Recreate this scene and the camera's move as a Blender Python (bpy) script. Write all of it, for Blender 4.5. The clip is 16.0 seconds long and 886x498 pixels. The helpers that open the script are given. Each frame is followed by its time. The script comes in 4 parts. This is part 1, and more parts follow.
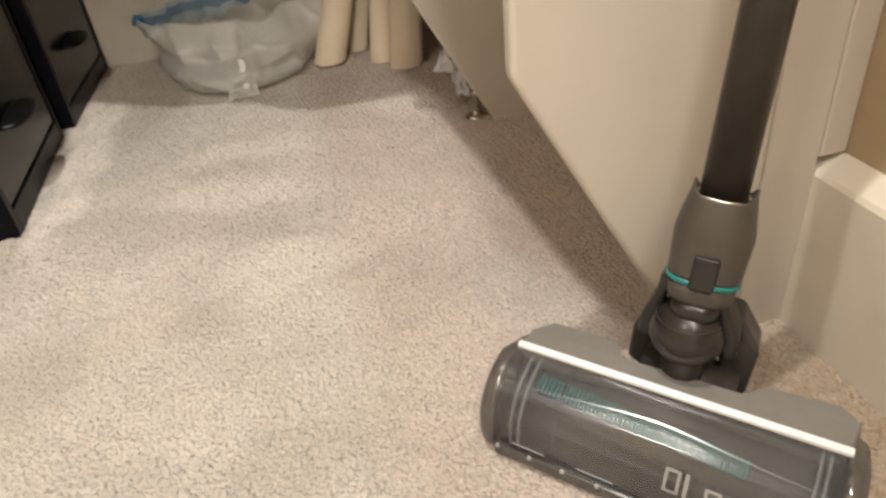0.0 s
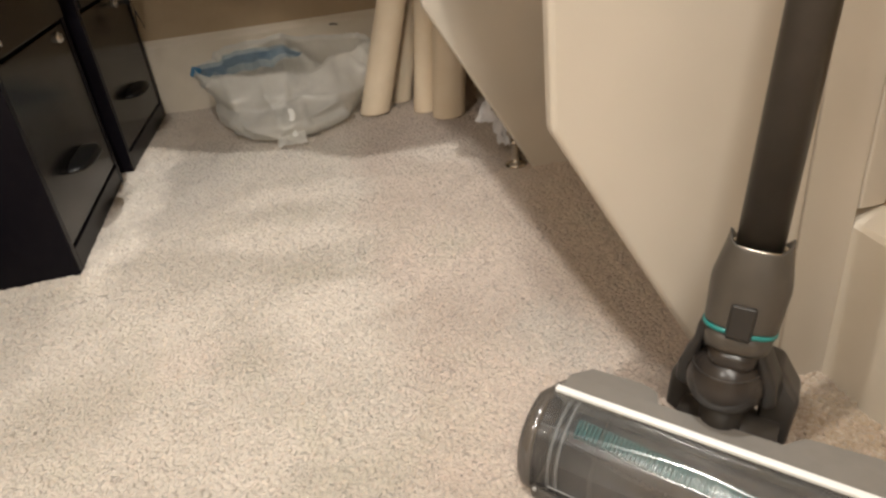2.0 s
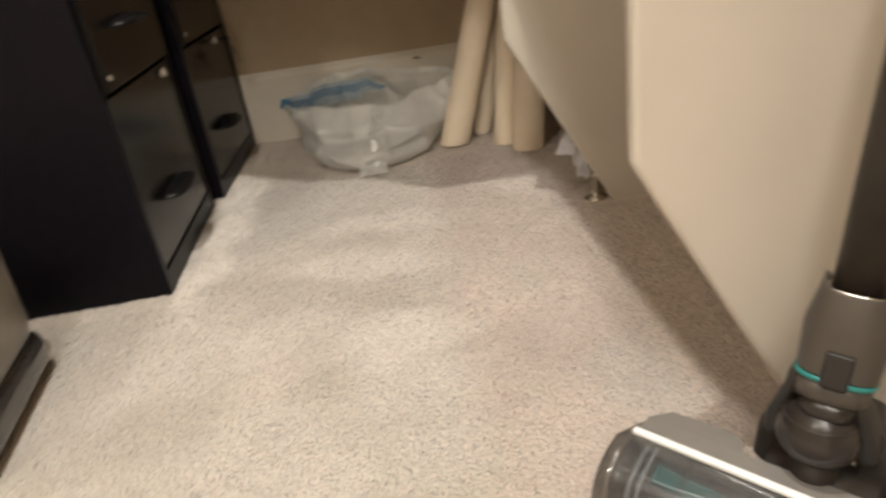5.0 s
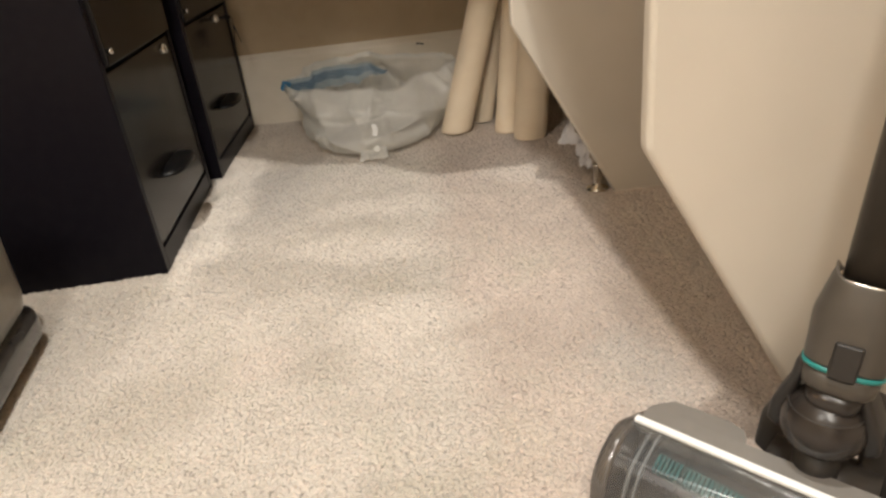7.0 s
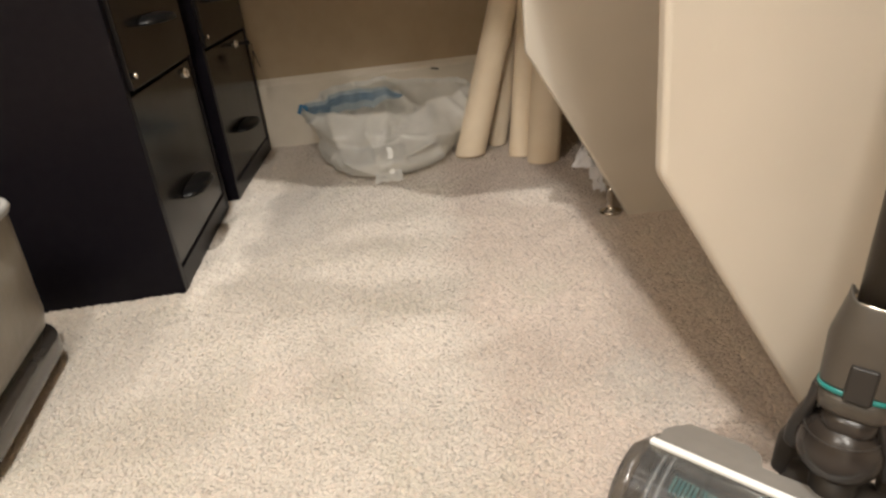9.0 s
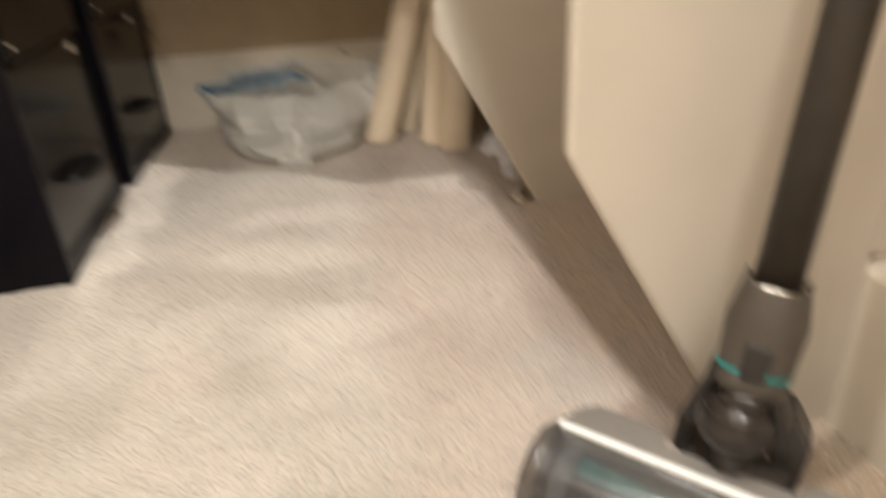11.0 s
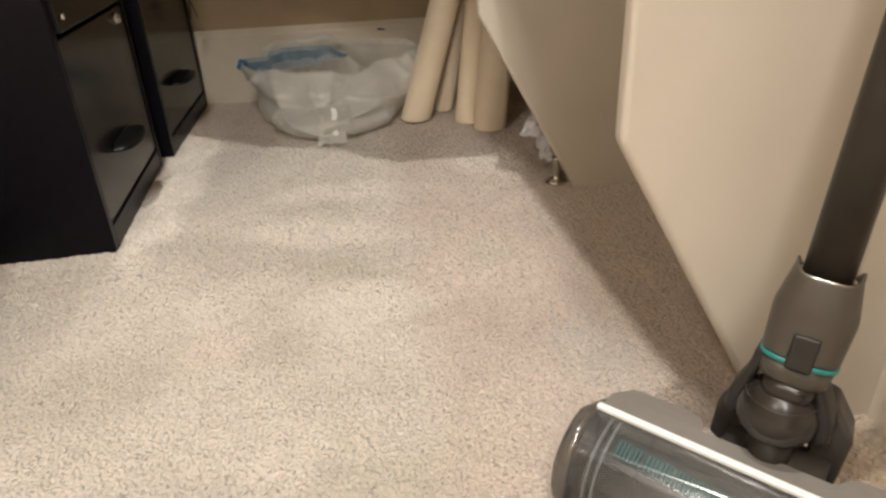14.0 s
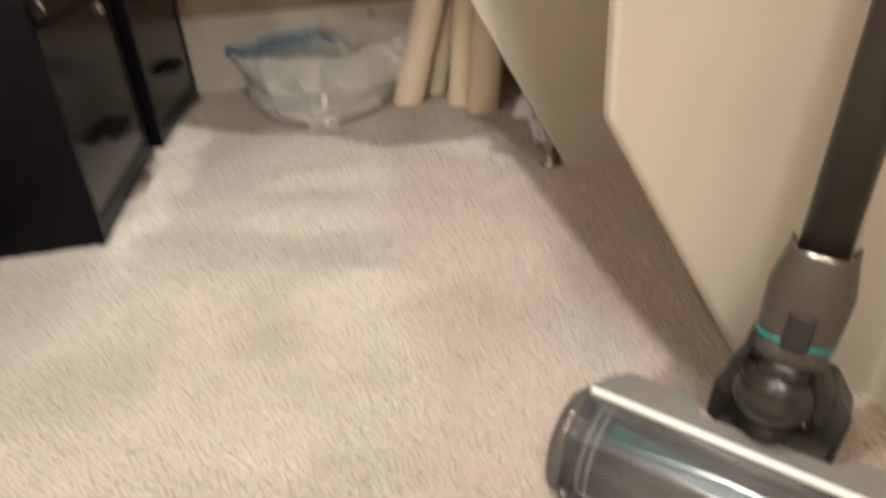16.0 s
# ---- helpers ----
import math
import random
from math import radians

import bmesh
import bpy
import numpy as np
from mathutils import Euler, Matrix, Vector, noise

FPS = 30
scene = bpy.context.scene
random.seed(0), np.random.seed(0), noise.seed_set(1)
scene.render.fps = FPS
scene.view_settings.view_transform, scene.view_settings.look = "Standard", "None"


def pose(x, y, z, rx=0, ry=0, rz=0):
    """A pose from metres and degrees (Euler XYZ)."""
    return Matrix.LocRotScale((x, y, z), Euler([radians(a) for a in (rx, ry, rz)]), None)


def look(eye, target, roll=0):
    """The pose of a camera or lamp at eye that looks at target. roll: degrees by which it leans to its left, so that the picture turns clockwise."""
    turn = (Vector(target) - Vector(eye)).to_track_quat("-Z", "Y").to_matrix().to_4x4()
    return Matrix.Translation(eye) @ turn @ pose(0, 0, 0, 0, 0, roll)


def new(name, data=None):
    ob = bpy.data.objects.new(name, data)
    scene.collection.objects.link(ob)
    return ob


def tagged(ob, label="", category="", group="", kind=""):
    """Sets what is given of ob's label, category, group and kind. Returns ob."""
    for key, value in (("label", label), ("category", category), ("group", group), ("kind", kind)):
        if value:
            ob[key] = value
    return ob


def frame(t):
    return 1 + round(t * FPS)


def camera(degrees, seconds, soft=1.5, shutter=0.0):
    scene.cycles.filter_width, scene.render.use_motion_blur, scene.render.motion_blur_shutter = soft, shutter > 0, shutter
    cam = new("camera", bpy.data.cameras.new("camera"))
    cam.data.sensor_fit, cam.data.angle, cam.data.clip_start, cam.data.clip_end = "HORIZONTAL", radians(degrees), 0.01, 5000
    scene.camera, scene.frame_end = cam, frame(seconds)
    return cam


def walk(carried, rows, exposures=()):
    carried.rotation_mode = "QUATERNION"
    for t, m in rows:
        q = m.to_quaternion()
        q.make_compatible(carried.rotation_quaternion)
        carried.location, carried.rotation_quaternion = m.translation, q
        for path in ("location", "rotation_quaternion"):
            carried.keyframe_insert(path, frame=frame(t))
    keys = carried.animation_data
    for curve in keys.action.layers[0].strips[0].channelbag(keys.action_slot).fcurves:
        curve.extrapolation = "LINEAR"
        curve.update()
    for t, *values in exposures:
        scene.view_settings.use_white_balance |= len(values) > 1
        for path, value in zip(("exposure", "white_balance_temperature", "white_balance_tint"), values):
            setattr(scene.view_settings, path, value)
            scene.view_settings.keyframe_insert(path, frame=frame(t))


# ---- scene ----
cam = camera(66.5, 16.0, soft=2.6, shutter=0.9)
PATH = [
    (0, (0.448, -1.38, 0.475), (0.748, 0.255, -0.636), -6.4),
    (0.5, (0.447, -1.384, 0.479), (0.713, 0.287, -0.587), -7.3),
    (1, (0.446, -1.389, 0.482), (0.703, 0.307, -0.547), -7.3),
    (1.5, (0.448, -1.392, 0.483), (0.678, 0.319, -0.526), -7.8),
    (2, (0.442, -1.397, 0.485), (0.661, 0.329, -0.501), -7.0),
    (2.5, (0.446, -1.37, 0.468), (0.618, 0.347, -0.544), -8.2),
    (3, (0.45, -1.33, 0.437), (0.753, 0.269, -0.726), -3.1),
    (3.4, (0.4579, -1.344, 0.4387), (0.7093, 0.238, -0.7588), -6.15),
    (3.5, (0.467, -1.339, 0.446), (0.733, 0.221, -0.776), -7.3),
    (3.8, (0.484, -1.351, 0.454), (0.813, 0.242, -0.71), -7.4),
    (4, (0.486, -1.353, 0.458), (0.814, 0.252, -0.689), -7.7),
    (4.5, (0.472, -1.369, 0.469), (0.715, 0.308, -0.593), -7.3),
    (4.9, (0.4482, -1.3921, 0.4885), (0.5187, 0.3939, -0.4089), -8.35),
    (5, (0.442, -1.396, 0.487), (0.454, 0.399, -0.395), -8.6),
    (5.2, (0.437, -1.394, 0.484), (0.427, 0.378, -0.442), -7.7),
    (7.5, (0.429, -1.392, 0.477), (0.459, 0.4, -0.411), -6.7),
    (8, (0.426, -1.396, 0.478), (0.439, 0.408, -0.387), -6.4),
    (10.3, (0.429, -1.402, 0.483), (0.425, 0.413, -0.356), -6.8),
    (10.5, (0.43, -1.402, 0.483), (0.426, 0.412, -0.359), -6.7),
    (10.9, (0.4259, -1.394, 0.4782), (0.6346, 0.3939, -0.3936), -4.14),
    (11, (0.43, -1.388, 0.472), (0.684, 0.382, -0.424), -3.5),
    (11.1, (0.4306, -1.3815, 0.4684), (0.7416, 0.3381, -0.5042), -4.35),
    (11.5, (0.437, -1.378, 0.476), (0.746, 0.333, -0.513), -5.8),
    (12, (0.434, -1.379, 0.474), (0.761, 0.334, -0.505), -4.0),
    (12.5, (0.433, -1.381, 0.474), (0.7, 0.349, -0.494), -4.3),
    (13, (0.423, -1.388, 0.476), (0.635, 0.362, -0.469), -3.9),
    (13.5, (0.41, -1.394, 0.474), (0.56, 0.367, -0.463), -3.0),
    (14, (0.411, -1.391, 0.473), (0.591, 0.364, -0.468), -2.6),
    (14.5, (0.411, -1.394, 0.474), (0.562, 0.366, -0.464), -2.6),
    (15, (0.414, -1.396, 0.477), (0.533, 0.37, -0.453), -4.0),
    (15.5, (0.416, -1.402, 0.478), (0.529, 0.37, -0.442), -3.0),
    (15.9, (0.426, -1.3884, 0.471), (0.5733, 0.373, -0.4648), -4.39),
    (16, (0.423, -1.381, 0.466), (0.597, 0.354, -0.513), -4.0),
]
EXPOSURES = [(0, 0.0), (2.5, -0.02), (4.0, -0.10), (5.0, 0.0), (7.5, 0.11), (8.0, 0.11), (10.3, 0.16), (10.5, 0.16), (11.5, 0.03), (12.0, 0.0), (16.0, 0.0)]
walk(cam, [(t, look(eye, target, roll)) for t, eye, target, roll in PATH], EXPOSURES)

# ---- light ----
world = bpy.data.worlds.new("room_air")
world.use_nodes = True
world.node_tree.nodes["Background"].inputs[0].default_value = (1.0, 0.86, 0.68, 1)
world.node_tree.nodes["Background"].inputs[1].default_value = 0.02
scene.world = world


def disc_lamp(name, place, size, stretch, watts, colour):
    data = bpy.data.lights.new(name, "AREA")
    data.shape, data.size, data.size_y, data.energy, data.color = "ELLIPSE", size, size * stretch, watts, colour
    ob = new(name, data)
    ob.matrix_world = Matrix.Translation(place)
    return ob


disc_lamp("ceiling_lamp", (0.255, -1.12, 2.40), 0.055, 1.0, 30, (0.985, 0.935, 0.855))
# added long fill behind the camera, lifts the panels and the back
disc_lamp("fill_light_far", (0.27, -2.70, 2.40), 0.22, 9.0, 50, (0.985, 0.935, 0.855))
# added fill from the left, brightens the rolls and far panel under the desk
disc_lamp("fill_light_side", (-0.80, -2.30, 2.40), 0.20, 1.0, 18, (1.0, 0.935, 0.85))

# ---- materials ----


def material(name, colour, rough=0.5, metal=0.0, second=None, scale=40.0, detail=4.0, bump=0.0, bump_scale=None,
             distance=0.002, coat=0.0, rough_vary=0.0, stain=0.0, stain_scale=4.0, spec=0.5):
    """Principled surface with grain, larger stains and fine relief in object space."""
    m = bpy.data.materials.new(name)
    m.use_nodes = True
    nt = m.node_tree
    bsdf = nt.nodes["Principled BSDF"]
    bsdf.inputs["Roughness"].default_value, bsdf.inputs["Metallic"].default_value = rough, metal
    bsdf.inputs["Coat Weight"].default_value = coat
    bsdf.inputs["Coat Roughness"].default_value = 0.08
    bsdf.inputs["Specular IOR Level"].default_value = spec
    tc = nt.nodes.new("ShaderNodeTexCoord")
    grain = nt.nodes.new("ShaderNodeTexNoise")
    grain.inputs["Scale"].default_value, grain.inputs["Detail"].default_value = scale, detail
    nt.links.new(tc.outputs["Object"], grain.inputs["Vector"])
    mix = nt.nodes.new("ShaderNodeMix")
    mix.data_type = "RGBA"
    second = second or tuple(c * 0.85 for c in colour)
    mix.inputs["A"].default_value, mix.inputs["B"].default_value = (*colour, 1), (*second, 1)
    ramp = nt.nodes.new("ShaderNodeMapRange")
    ramp.inputs["From Min"].default_value, ramp.inputs["From Max"].default_value = 0.35, 0.65
    nt.links.new(grain.outputs["Fac"], ramp.inputs["Value"])
    nt.links.new(ramp.outputs["Result"], mix.inputs["Factor"])
    out = mix.outputs["Result"]
    if stain:
        big = nt.nodes.new("ShaderNodeTexNoise")
        big.inputs["Scale"].default_value, big.inputs["Detail"].default_value = stain_scale, 3
        nt.links.new(tc.outputs["Object"], big.inputs["Vector"])
        r2 = nt.nodes.new("ShaderNodeMapRange")
        r2.inputs["From Min"].default_value, r2.inputs["From Max"].default_value = 0.38, 0.66
        r2.inputs["To Min"].default_value, r2.inputs["To Max"].default_value = 1.0, 1.0 - stain
        nt.links.new(big.outputs["Fac"], r2.inputs["Value"])
        mul = nt.nodes.new("ShaderNodeVectorMath")
        mul.operation = "SCALE"
        nt.links.new(out, mul.inputs[0])
        nt.links.new(r2.outputs["Result"], mul.inputs["Scale"])
        out = mul.outputs["Vector"]
    nt.links.new(out, bsdf.inputs["Base Color"])
    if rough_vary:
        r3 = nt.nodes.new("ShaderNodeMapRange")
        r3.inputs["To Min"].default_value, r3.inputs["To Max"].default_value = rough - rough_vary, rough + rough_vary
        smear = nt.nodes.new("ShaderNodeTexNoise")
        smear.inputs["Scale"].default_value, smear.inputs["Detail"].default_value = 9, 5
        nt.links.new(tc.outputs["Object"], smear.inputs["Vector"])
        nt.links.new(smear.outputs["Fac"], r3.inputs["Value"])
        nt.links.new(r3.outputs["Result"], bsdf.inputs["Roughness"])
    if bump:
        fine = nt.nodes.new("ShaderNodeTexNoise")
        fine.inputs["Scale"].default_value, fine.inputs["Detail"].default_value = bump_scale or scale, 5
        nt.links.new(tc.outputs["Object"], fine.inputs["Vector"])
        b = nt.nodes.new("ShaderNodeBump")
        b.inputs["Strength"].default_value, b.inputs["Distance"].default_value = bump, distance
        nt.links.new(fine.outputs["Fac"], b.inputs["Height"])
        nt.links.new(b.outputs["Normal"], bsdf.inputs["Normal"])
    return m


def carpet_material():
    m = bpy.data.materials.new("cut_pile_carpet")
    m.use_nodes = True
    nt = m.node_tree
    bsdf = nt.nodes["Principled BSDF"]
    bsdf.inputs["Roughness"].default_value = 1.0
    bsdf.inputs["Specular IOR Level"].default_value = 0.08
    bsdf.inputs["Sheen Weight"].default_value = 0.25
    bsdf.inputs["Sheen Roughness"].default_value = 0.6
    tc = nt.nodes.new("ShaderNodeTexCoord")

    def tex(scale, detail, lo, hi, rough=0.5, warp=0.0, most=1.0):
        n = nt.nodes.new("ShaderNodeTexNoise")
        n.inputs["Distortion"].default_value = warp
        n.inputs["Scale"].default_value, n.inputs["Detail"].default_value = scale, detail
        n.inputs["Roughness"].default_value = rough
        nt.links.new(tc.outputs["Object"], n.inputs["Vector"])
        r = nt.nodes.new("ShaderNodeMapRange")
        r.inputs["From Min"].default_value, r.inputs["From Max"].default_value, r.inputs["To Max"].default_value = lo, hi, most
        nt.links.new(n.outputs["Fac"], r.inputs["Value"])
        return r.outputs["Result"]

    def blend(a, b, fac):
        x = nt.nodes.new("ShaderNodeMix")
        x.data_type = "RGBA"
        for key, v in (("A", a), ("B", b)):
            if isinstance(v, tuple):
                x.inputs[key].default_value = (*v, 1)
            else:
                nt.links.new(v, x.inputs[key])
        nt.links.new(fac, x.inputs["Factor"])
        return x.outputs["Result"]

    # places drift a little, so that strokes, marks of the nap and shade tints have ragged edges
    drift = nt.nodes.new("ShaderNodeTexNoise")
    drift.inputs["Scale"].default_value, drift.inputs["Detail"].default_value = 9, 5
    nt.links.new(tc.outputs["Object"], drift.inputs["Vector"])
    ragged = nt.nodes.new("ShaderNodeVectorMath")
    ragged.operation = "MULTIPLY_ADD"
    ragged.inputs[1].default_value, ragged.inputs[2].default_value = (0.13, 0.13, 0), (-0.065, -0.065, 0)
    nt.links.new(drift.outputs["Color"], ragged.inputs[0])
    place = nt.nodes.new("ShaderNodeVectorMath")
    nt.links.new(tc.outputs["Object"], place.inputs[0])
    nt.links.new(ragged.outputs[0], place.inputs[1])

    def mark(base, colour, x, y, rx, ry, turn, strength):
        """A soft oval of another tone: pile that lies another way, and some painted shade."""
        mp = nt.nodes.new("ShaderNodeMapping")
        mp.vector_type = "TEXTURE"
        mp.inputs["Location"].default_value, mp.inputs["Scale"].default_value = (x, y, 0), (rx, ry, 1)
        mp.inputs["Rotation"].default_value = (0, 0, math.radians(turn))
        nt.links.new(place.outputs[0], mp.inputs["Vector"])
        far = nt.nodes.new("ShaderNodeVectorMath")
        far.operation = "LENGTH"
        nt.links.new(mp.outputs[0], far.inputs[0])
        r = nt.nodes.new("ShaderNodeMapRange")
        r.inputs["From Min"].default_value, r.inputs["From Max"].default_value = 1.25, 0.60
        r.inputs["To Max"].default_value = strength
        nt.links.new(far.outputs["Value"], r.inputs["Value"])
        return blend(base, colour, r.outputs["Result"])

    # the first tone paints in the browner hue of carpet in shade
    SHADE_WARM, RAISED = (0.560, 0.475, 0.385), (0.83, 0.775, 0.71)
    # the dark brown holds both unswept pile and the corner's shade
    LIGHT, DARK, GREY, ROSY, CORNER_SHADE = (0.75, 0.695, 0.635), (0.40, 0.365, 0.305), (0.47, 0.440, 0.405), (0.69, 0.595, 0.54), (0.33, 0.245, 0.160)
    swept = blend((0.50, 0.462, 0.412), (0.615, 0.568, 0.515), tex(3.4, 5, 0.40, 0.60, 0.6, 0.5))
    trodden = blend((0.475, 0.405, 0.355), (0.575, 0.495, 0.438), tex(4.5, 5, 0.40, 0.60, 0.6, 0.4))
    axis = nt.nodes.new("ShaderNodeSeparateXYZ")
    nt.links.new(place.outputs[0], axis.inputs[0])
    edge = nt.nodes.new("ShaderNodeMapRange")
    edge.inputs["From Min"].default_value, edge.inputs["From Max"].default_value = 0.425, 0.485
    nt.links.new(axis.outputs["X"], edge.inputs["Value"])
    nap = blend(swept, trodden, edge.outputs["Result"])
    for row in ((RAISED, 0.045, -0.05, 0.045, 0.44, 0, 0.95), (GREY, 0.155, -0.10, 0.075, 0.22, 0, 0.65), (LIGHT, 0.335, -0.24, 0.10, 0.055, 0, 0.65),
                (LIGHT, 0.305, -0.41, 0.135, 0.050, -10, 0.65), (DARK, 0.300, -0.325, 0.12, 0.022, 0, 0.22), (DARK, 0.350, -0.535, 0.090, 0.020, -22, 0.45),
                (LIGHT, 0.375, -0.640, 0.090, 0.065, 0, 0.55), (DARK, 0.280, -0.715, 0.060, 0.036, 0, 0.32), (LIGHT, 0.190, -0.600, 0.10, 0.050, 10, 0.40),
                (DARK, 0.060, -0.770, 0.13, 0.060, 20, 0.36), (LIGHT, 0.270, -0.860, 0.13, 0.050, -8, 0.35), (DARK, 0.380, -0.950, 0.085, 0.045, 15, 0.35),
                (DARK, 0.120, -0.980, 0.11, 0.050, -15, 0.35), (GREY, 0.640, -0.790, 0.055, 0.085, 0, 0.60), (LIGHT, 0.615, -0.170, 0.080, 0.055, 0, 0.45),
                # last three ovals: desk shade's warm hue twice, then the part-shaded brown corner
                (ROSY, 0.540, -0.550, 0.090, 0.16, 10, 0.28), (ROSY, 0.200, -0.690, 0.060, 0.05, 0, 0.35), (SHADE_WARM, 0.300, 0.260, 0.55, 0.22, 0, 0.70), (SHADE_WARM, 0.800, -0.500, 0.10, 0.50, 0, 0.70), (CORNER_SHADE, 0.860, -1.090, 0.115, 0.20, 0, 0.90)):
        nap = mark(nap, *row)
    mossy = blend(nap, (0.50, 0.475, 0.395), tex(7.0, 5, 0.54, 0.74, 0.62, 0.4, 0.55))
    clumps = blend(mossy, (0.40, 0.350, 0.295), tex(34.0, 5, 0.48, 0.80, 0.72, 0.0, 0.27))
    hue = blend(clumps, (0.66, 0.515, 0.455), tex(95.0, 3, 0.48, 0.78, 0.6, 0.0, 0.36))
    tufts = blend(hue, (0.32, 0.270, 0.220), tex(105.0, 4, 0.50, 0.85, 0.66, 0.0, 0.24))
    bright = blend(tufts, (0.80, 0.74, 0.67), tex(150.0, 3, 0.52, 0.84, 0.5, 0.0, 0.34))
    # every tuft a shade of its own
    own = nt.nodes.new("ShaderNodeNewGeometry")
    shade = nt.nodes.new("ShaderNodeMapRange")
    shade.inputs["To Min"].default_value, shade.inputs["To Max"].default_value = 0.92, 1.05
    nt.links.new(own.outputs["Random Per Island"], shade.inputs["Value"])
    tone = nt.nodes.new("ShaderNodeVectorMath")
    tone.operation = "SCALE"
    nt.links.new(bright, tone.inputs[0])
    nt.links.new(shade.outputs["Result"], tone.inputs["Scale"])
    bright = tone.outputs[0]
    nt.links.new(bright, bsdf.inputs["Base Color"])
    fine = nt.nodes.new("ShaderNodeTexNoise")
    fine.inputs["Scale"].default_value, fine.inputs["Detail"].default_value = 260, 4
    nt.links.new(tc.outputs["Object"], fine.inputs["Vector"])
    b = nt.nodes.new("ShaderNodeBump")
    b.inputs["Strength"].default_value, b.inputs["Distance"].default_value = 0.12, 0.002
    nt.links.new(fine.outputs["Fac"], b.inputs["Height"])
    nt.links.new(b.outputs["Normal"], bsdf.inputs["Normal"])
    return m


def film_material(name, colour, clear, rough=0.25, crinkle=0.0, gloss=0.12, drawn=0.0):
    """Thin plastic: part clear, part translucent, with a glossy skin."""
    m = bpy.data.materials.new(name)
    m.use_nodes = True
    nt = m.node_tree
    nt.nodes.remove(nt.nodes["Principled BSDF"])
    out = nt.nodes["Material Output"]
    clearer = nt.nodes.new("ShaderNodeBsdfTransparent")
    clearer.inputs[0].default_value = (*[min(1, c * 0.4 + 0.6) for c in colour], 1)
    diff, trans, glos = (nt.nodes.new("ShaderNodeBsdf" + k) for k in ("Diffuse", "Translucent", "Glossy"))
    for n in (diff, trans):
        n.inputs[0].default_value = (*colour, 1)
    glos.inputs["Roughness"].default_value = rough
    body = nt.nodes.new("ShaderNodeMixShader")
    body.inputs[0].default_value = 0.35
    nt.links.new(diff.outputs[0], body.inputs[1])
    nt.links.new(trans.outputs[0], body.inputs[2])
    see = nt.nodes.new("ShaderNodeMixShader")
    tc = nt.nodes.new("ShaderNodeTexCoord")
    n1 = nt.nodes.new("ShaderNodeTexNoise")
    n1.inputs["Scale"].default_value, n1.inputs["Detail"].default_value = 14, 4
    nt.links.new(tc.outputs["Object"], n1.inputs["Vector"])
    r = nt.nodes.new("ShaderNodeMapRange")
    r.inputs["To Min"].default_value, r.inputs["To Max"].default_value = clear - 0.15, clear + 0.15
    nt.links.new(n1.outputs["Fac"], r.inputs["Value"])
    nt.links.new(r.outputs["Result"], see.inputs[0])
    nt.links.new(body.outputs[0], see.inputs[1])
    nt.links.new(clearer.outputs[0], see.inputs[2])
    top = nt.nodes.new("ShaderNodeMixShader")
    fres = nt.nodes.new("ShaderNodeLayerWeight")
    fres.inputs["Blend"].default_value = 0.5
    curve = nt.nodes.new("ShaderNodeMath")
    curve.operation = "POWER"
    curve.inputs[1].default_value = 4.0
    nt.links.new(fres.outputs["Facing"], curve.inputs[0])
    add = nt.nodes.new("ShaderNodeMath")
    add.operation = "MULTIPLY_ADD"
    add.use_clamp = True
    add.inputs[1].default_value, add.inputs[2].default_value = 0.6, gloss * 0.4
    nt.links.new(curve.outputs[0], add.inputs[0])
    nt.links.new(add.outputs[0], top.inputs[0])
    nt.links.new(see.outputs[0], top.inputs[1])
    nt.links.new(glos.outputs[0], top.inputs[2])
    if crinkle:
        b = nt.nodes.new("ShaderNodeBump")
        b.inputs["Strength"].default_value, b.inputs["Distance"].default_value = crinkle, 0.006
        n2 = nt.nodes.new("ShaderNodeTexNoise")
        n2.inputs["Scale"].default_value, n2.inputs["Detail"].default_value = 45, 5
        nt.links.new(tc.outputs["Object"], n2.inputs["Vector"])
        nt.links.new(n2.outputs["Fac"], b.inputs["Height"])
        for n in (diff, trans, glos, fres):
            nt.links.new(b.outputs["Normal"], n.inputs["Normal"])
    if drawn:
        along = nt.nodes.new("ShaderNodeTangent")
        along.direction_type, along.axis = "RADIAL", "X"
        nt.links.new(along.outputs[0], glos.inputs["Tangent"])
        glos.inputs["Anisotropy"].default_value = drawn
    nt.links.new(top.outputs[0], out.inputs[0])
    return m


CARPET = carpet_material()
TAN_WALL = material("tan_wall_paint", (0.43, 0.335, 0.222), 0.75, second=(0.41, 0.317, 0.208), scale=30, bump=0.25, bump_scale=260, distance=0.001, stain=0.06)
TRIM_WHITE = material("white_trim_paint", (0.75, 0.69, 0.595), 0.45, second=(0.72, 0.66, 0.565), scale=25, bump=0.08, bump_scale=90, distance=0.001, stain=0.05)
CEILING = material("ceiling_paint", (0.78, 0.75, 0.70), 0.9, scale=20)
PANEL_PAINT = material("cream_panel_paint", (0.62, 0.575, 0.505), 0.50, second=(0.60, 0.557, 0.488), scale=12, bump=0.10, bump_scale=120, distance=0.0008, stain=0.05, stain_scale=3)
WHITE_LAMINATE = material("white_laminate", (0.84, 0.81, 0.76), 0.4, second=(0.81, 0.78, 0.73), scale=20)
BLACK_LACQUER = material("black_lacquered_board", (0.0060, 0.0052, 0.0078), 0.30, second=(0.0078, 0.0069, 0.0095), scale=60, rough_vary=0.05, spec=0.10)
BLACK_GLOSS = material("glossy_black_drawer_front", (0.010, 0.009, 0.009), 0.20, second=(0.013, 0.012, 0.012), scale=70, rough_vary=0.07, bump=0.05, bump_scale=150, distance=0.0005, spec=0.24)
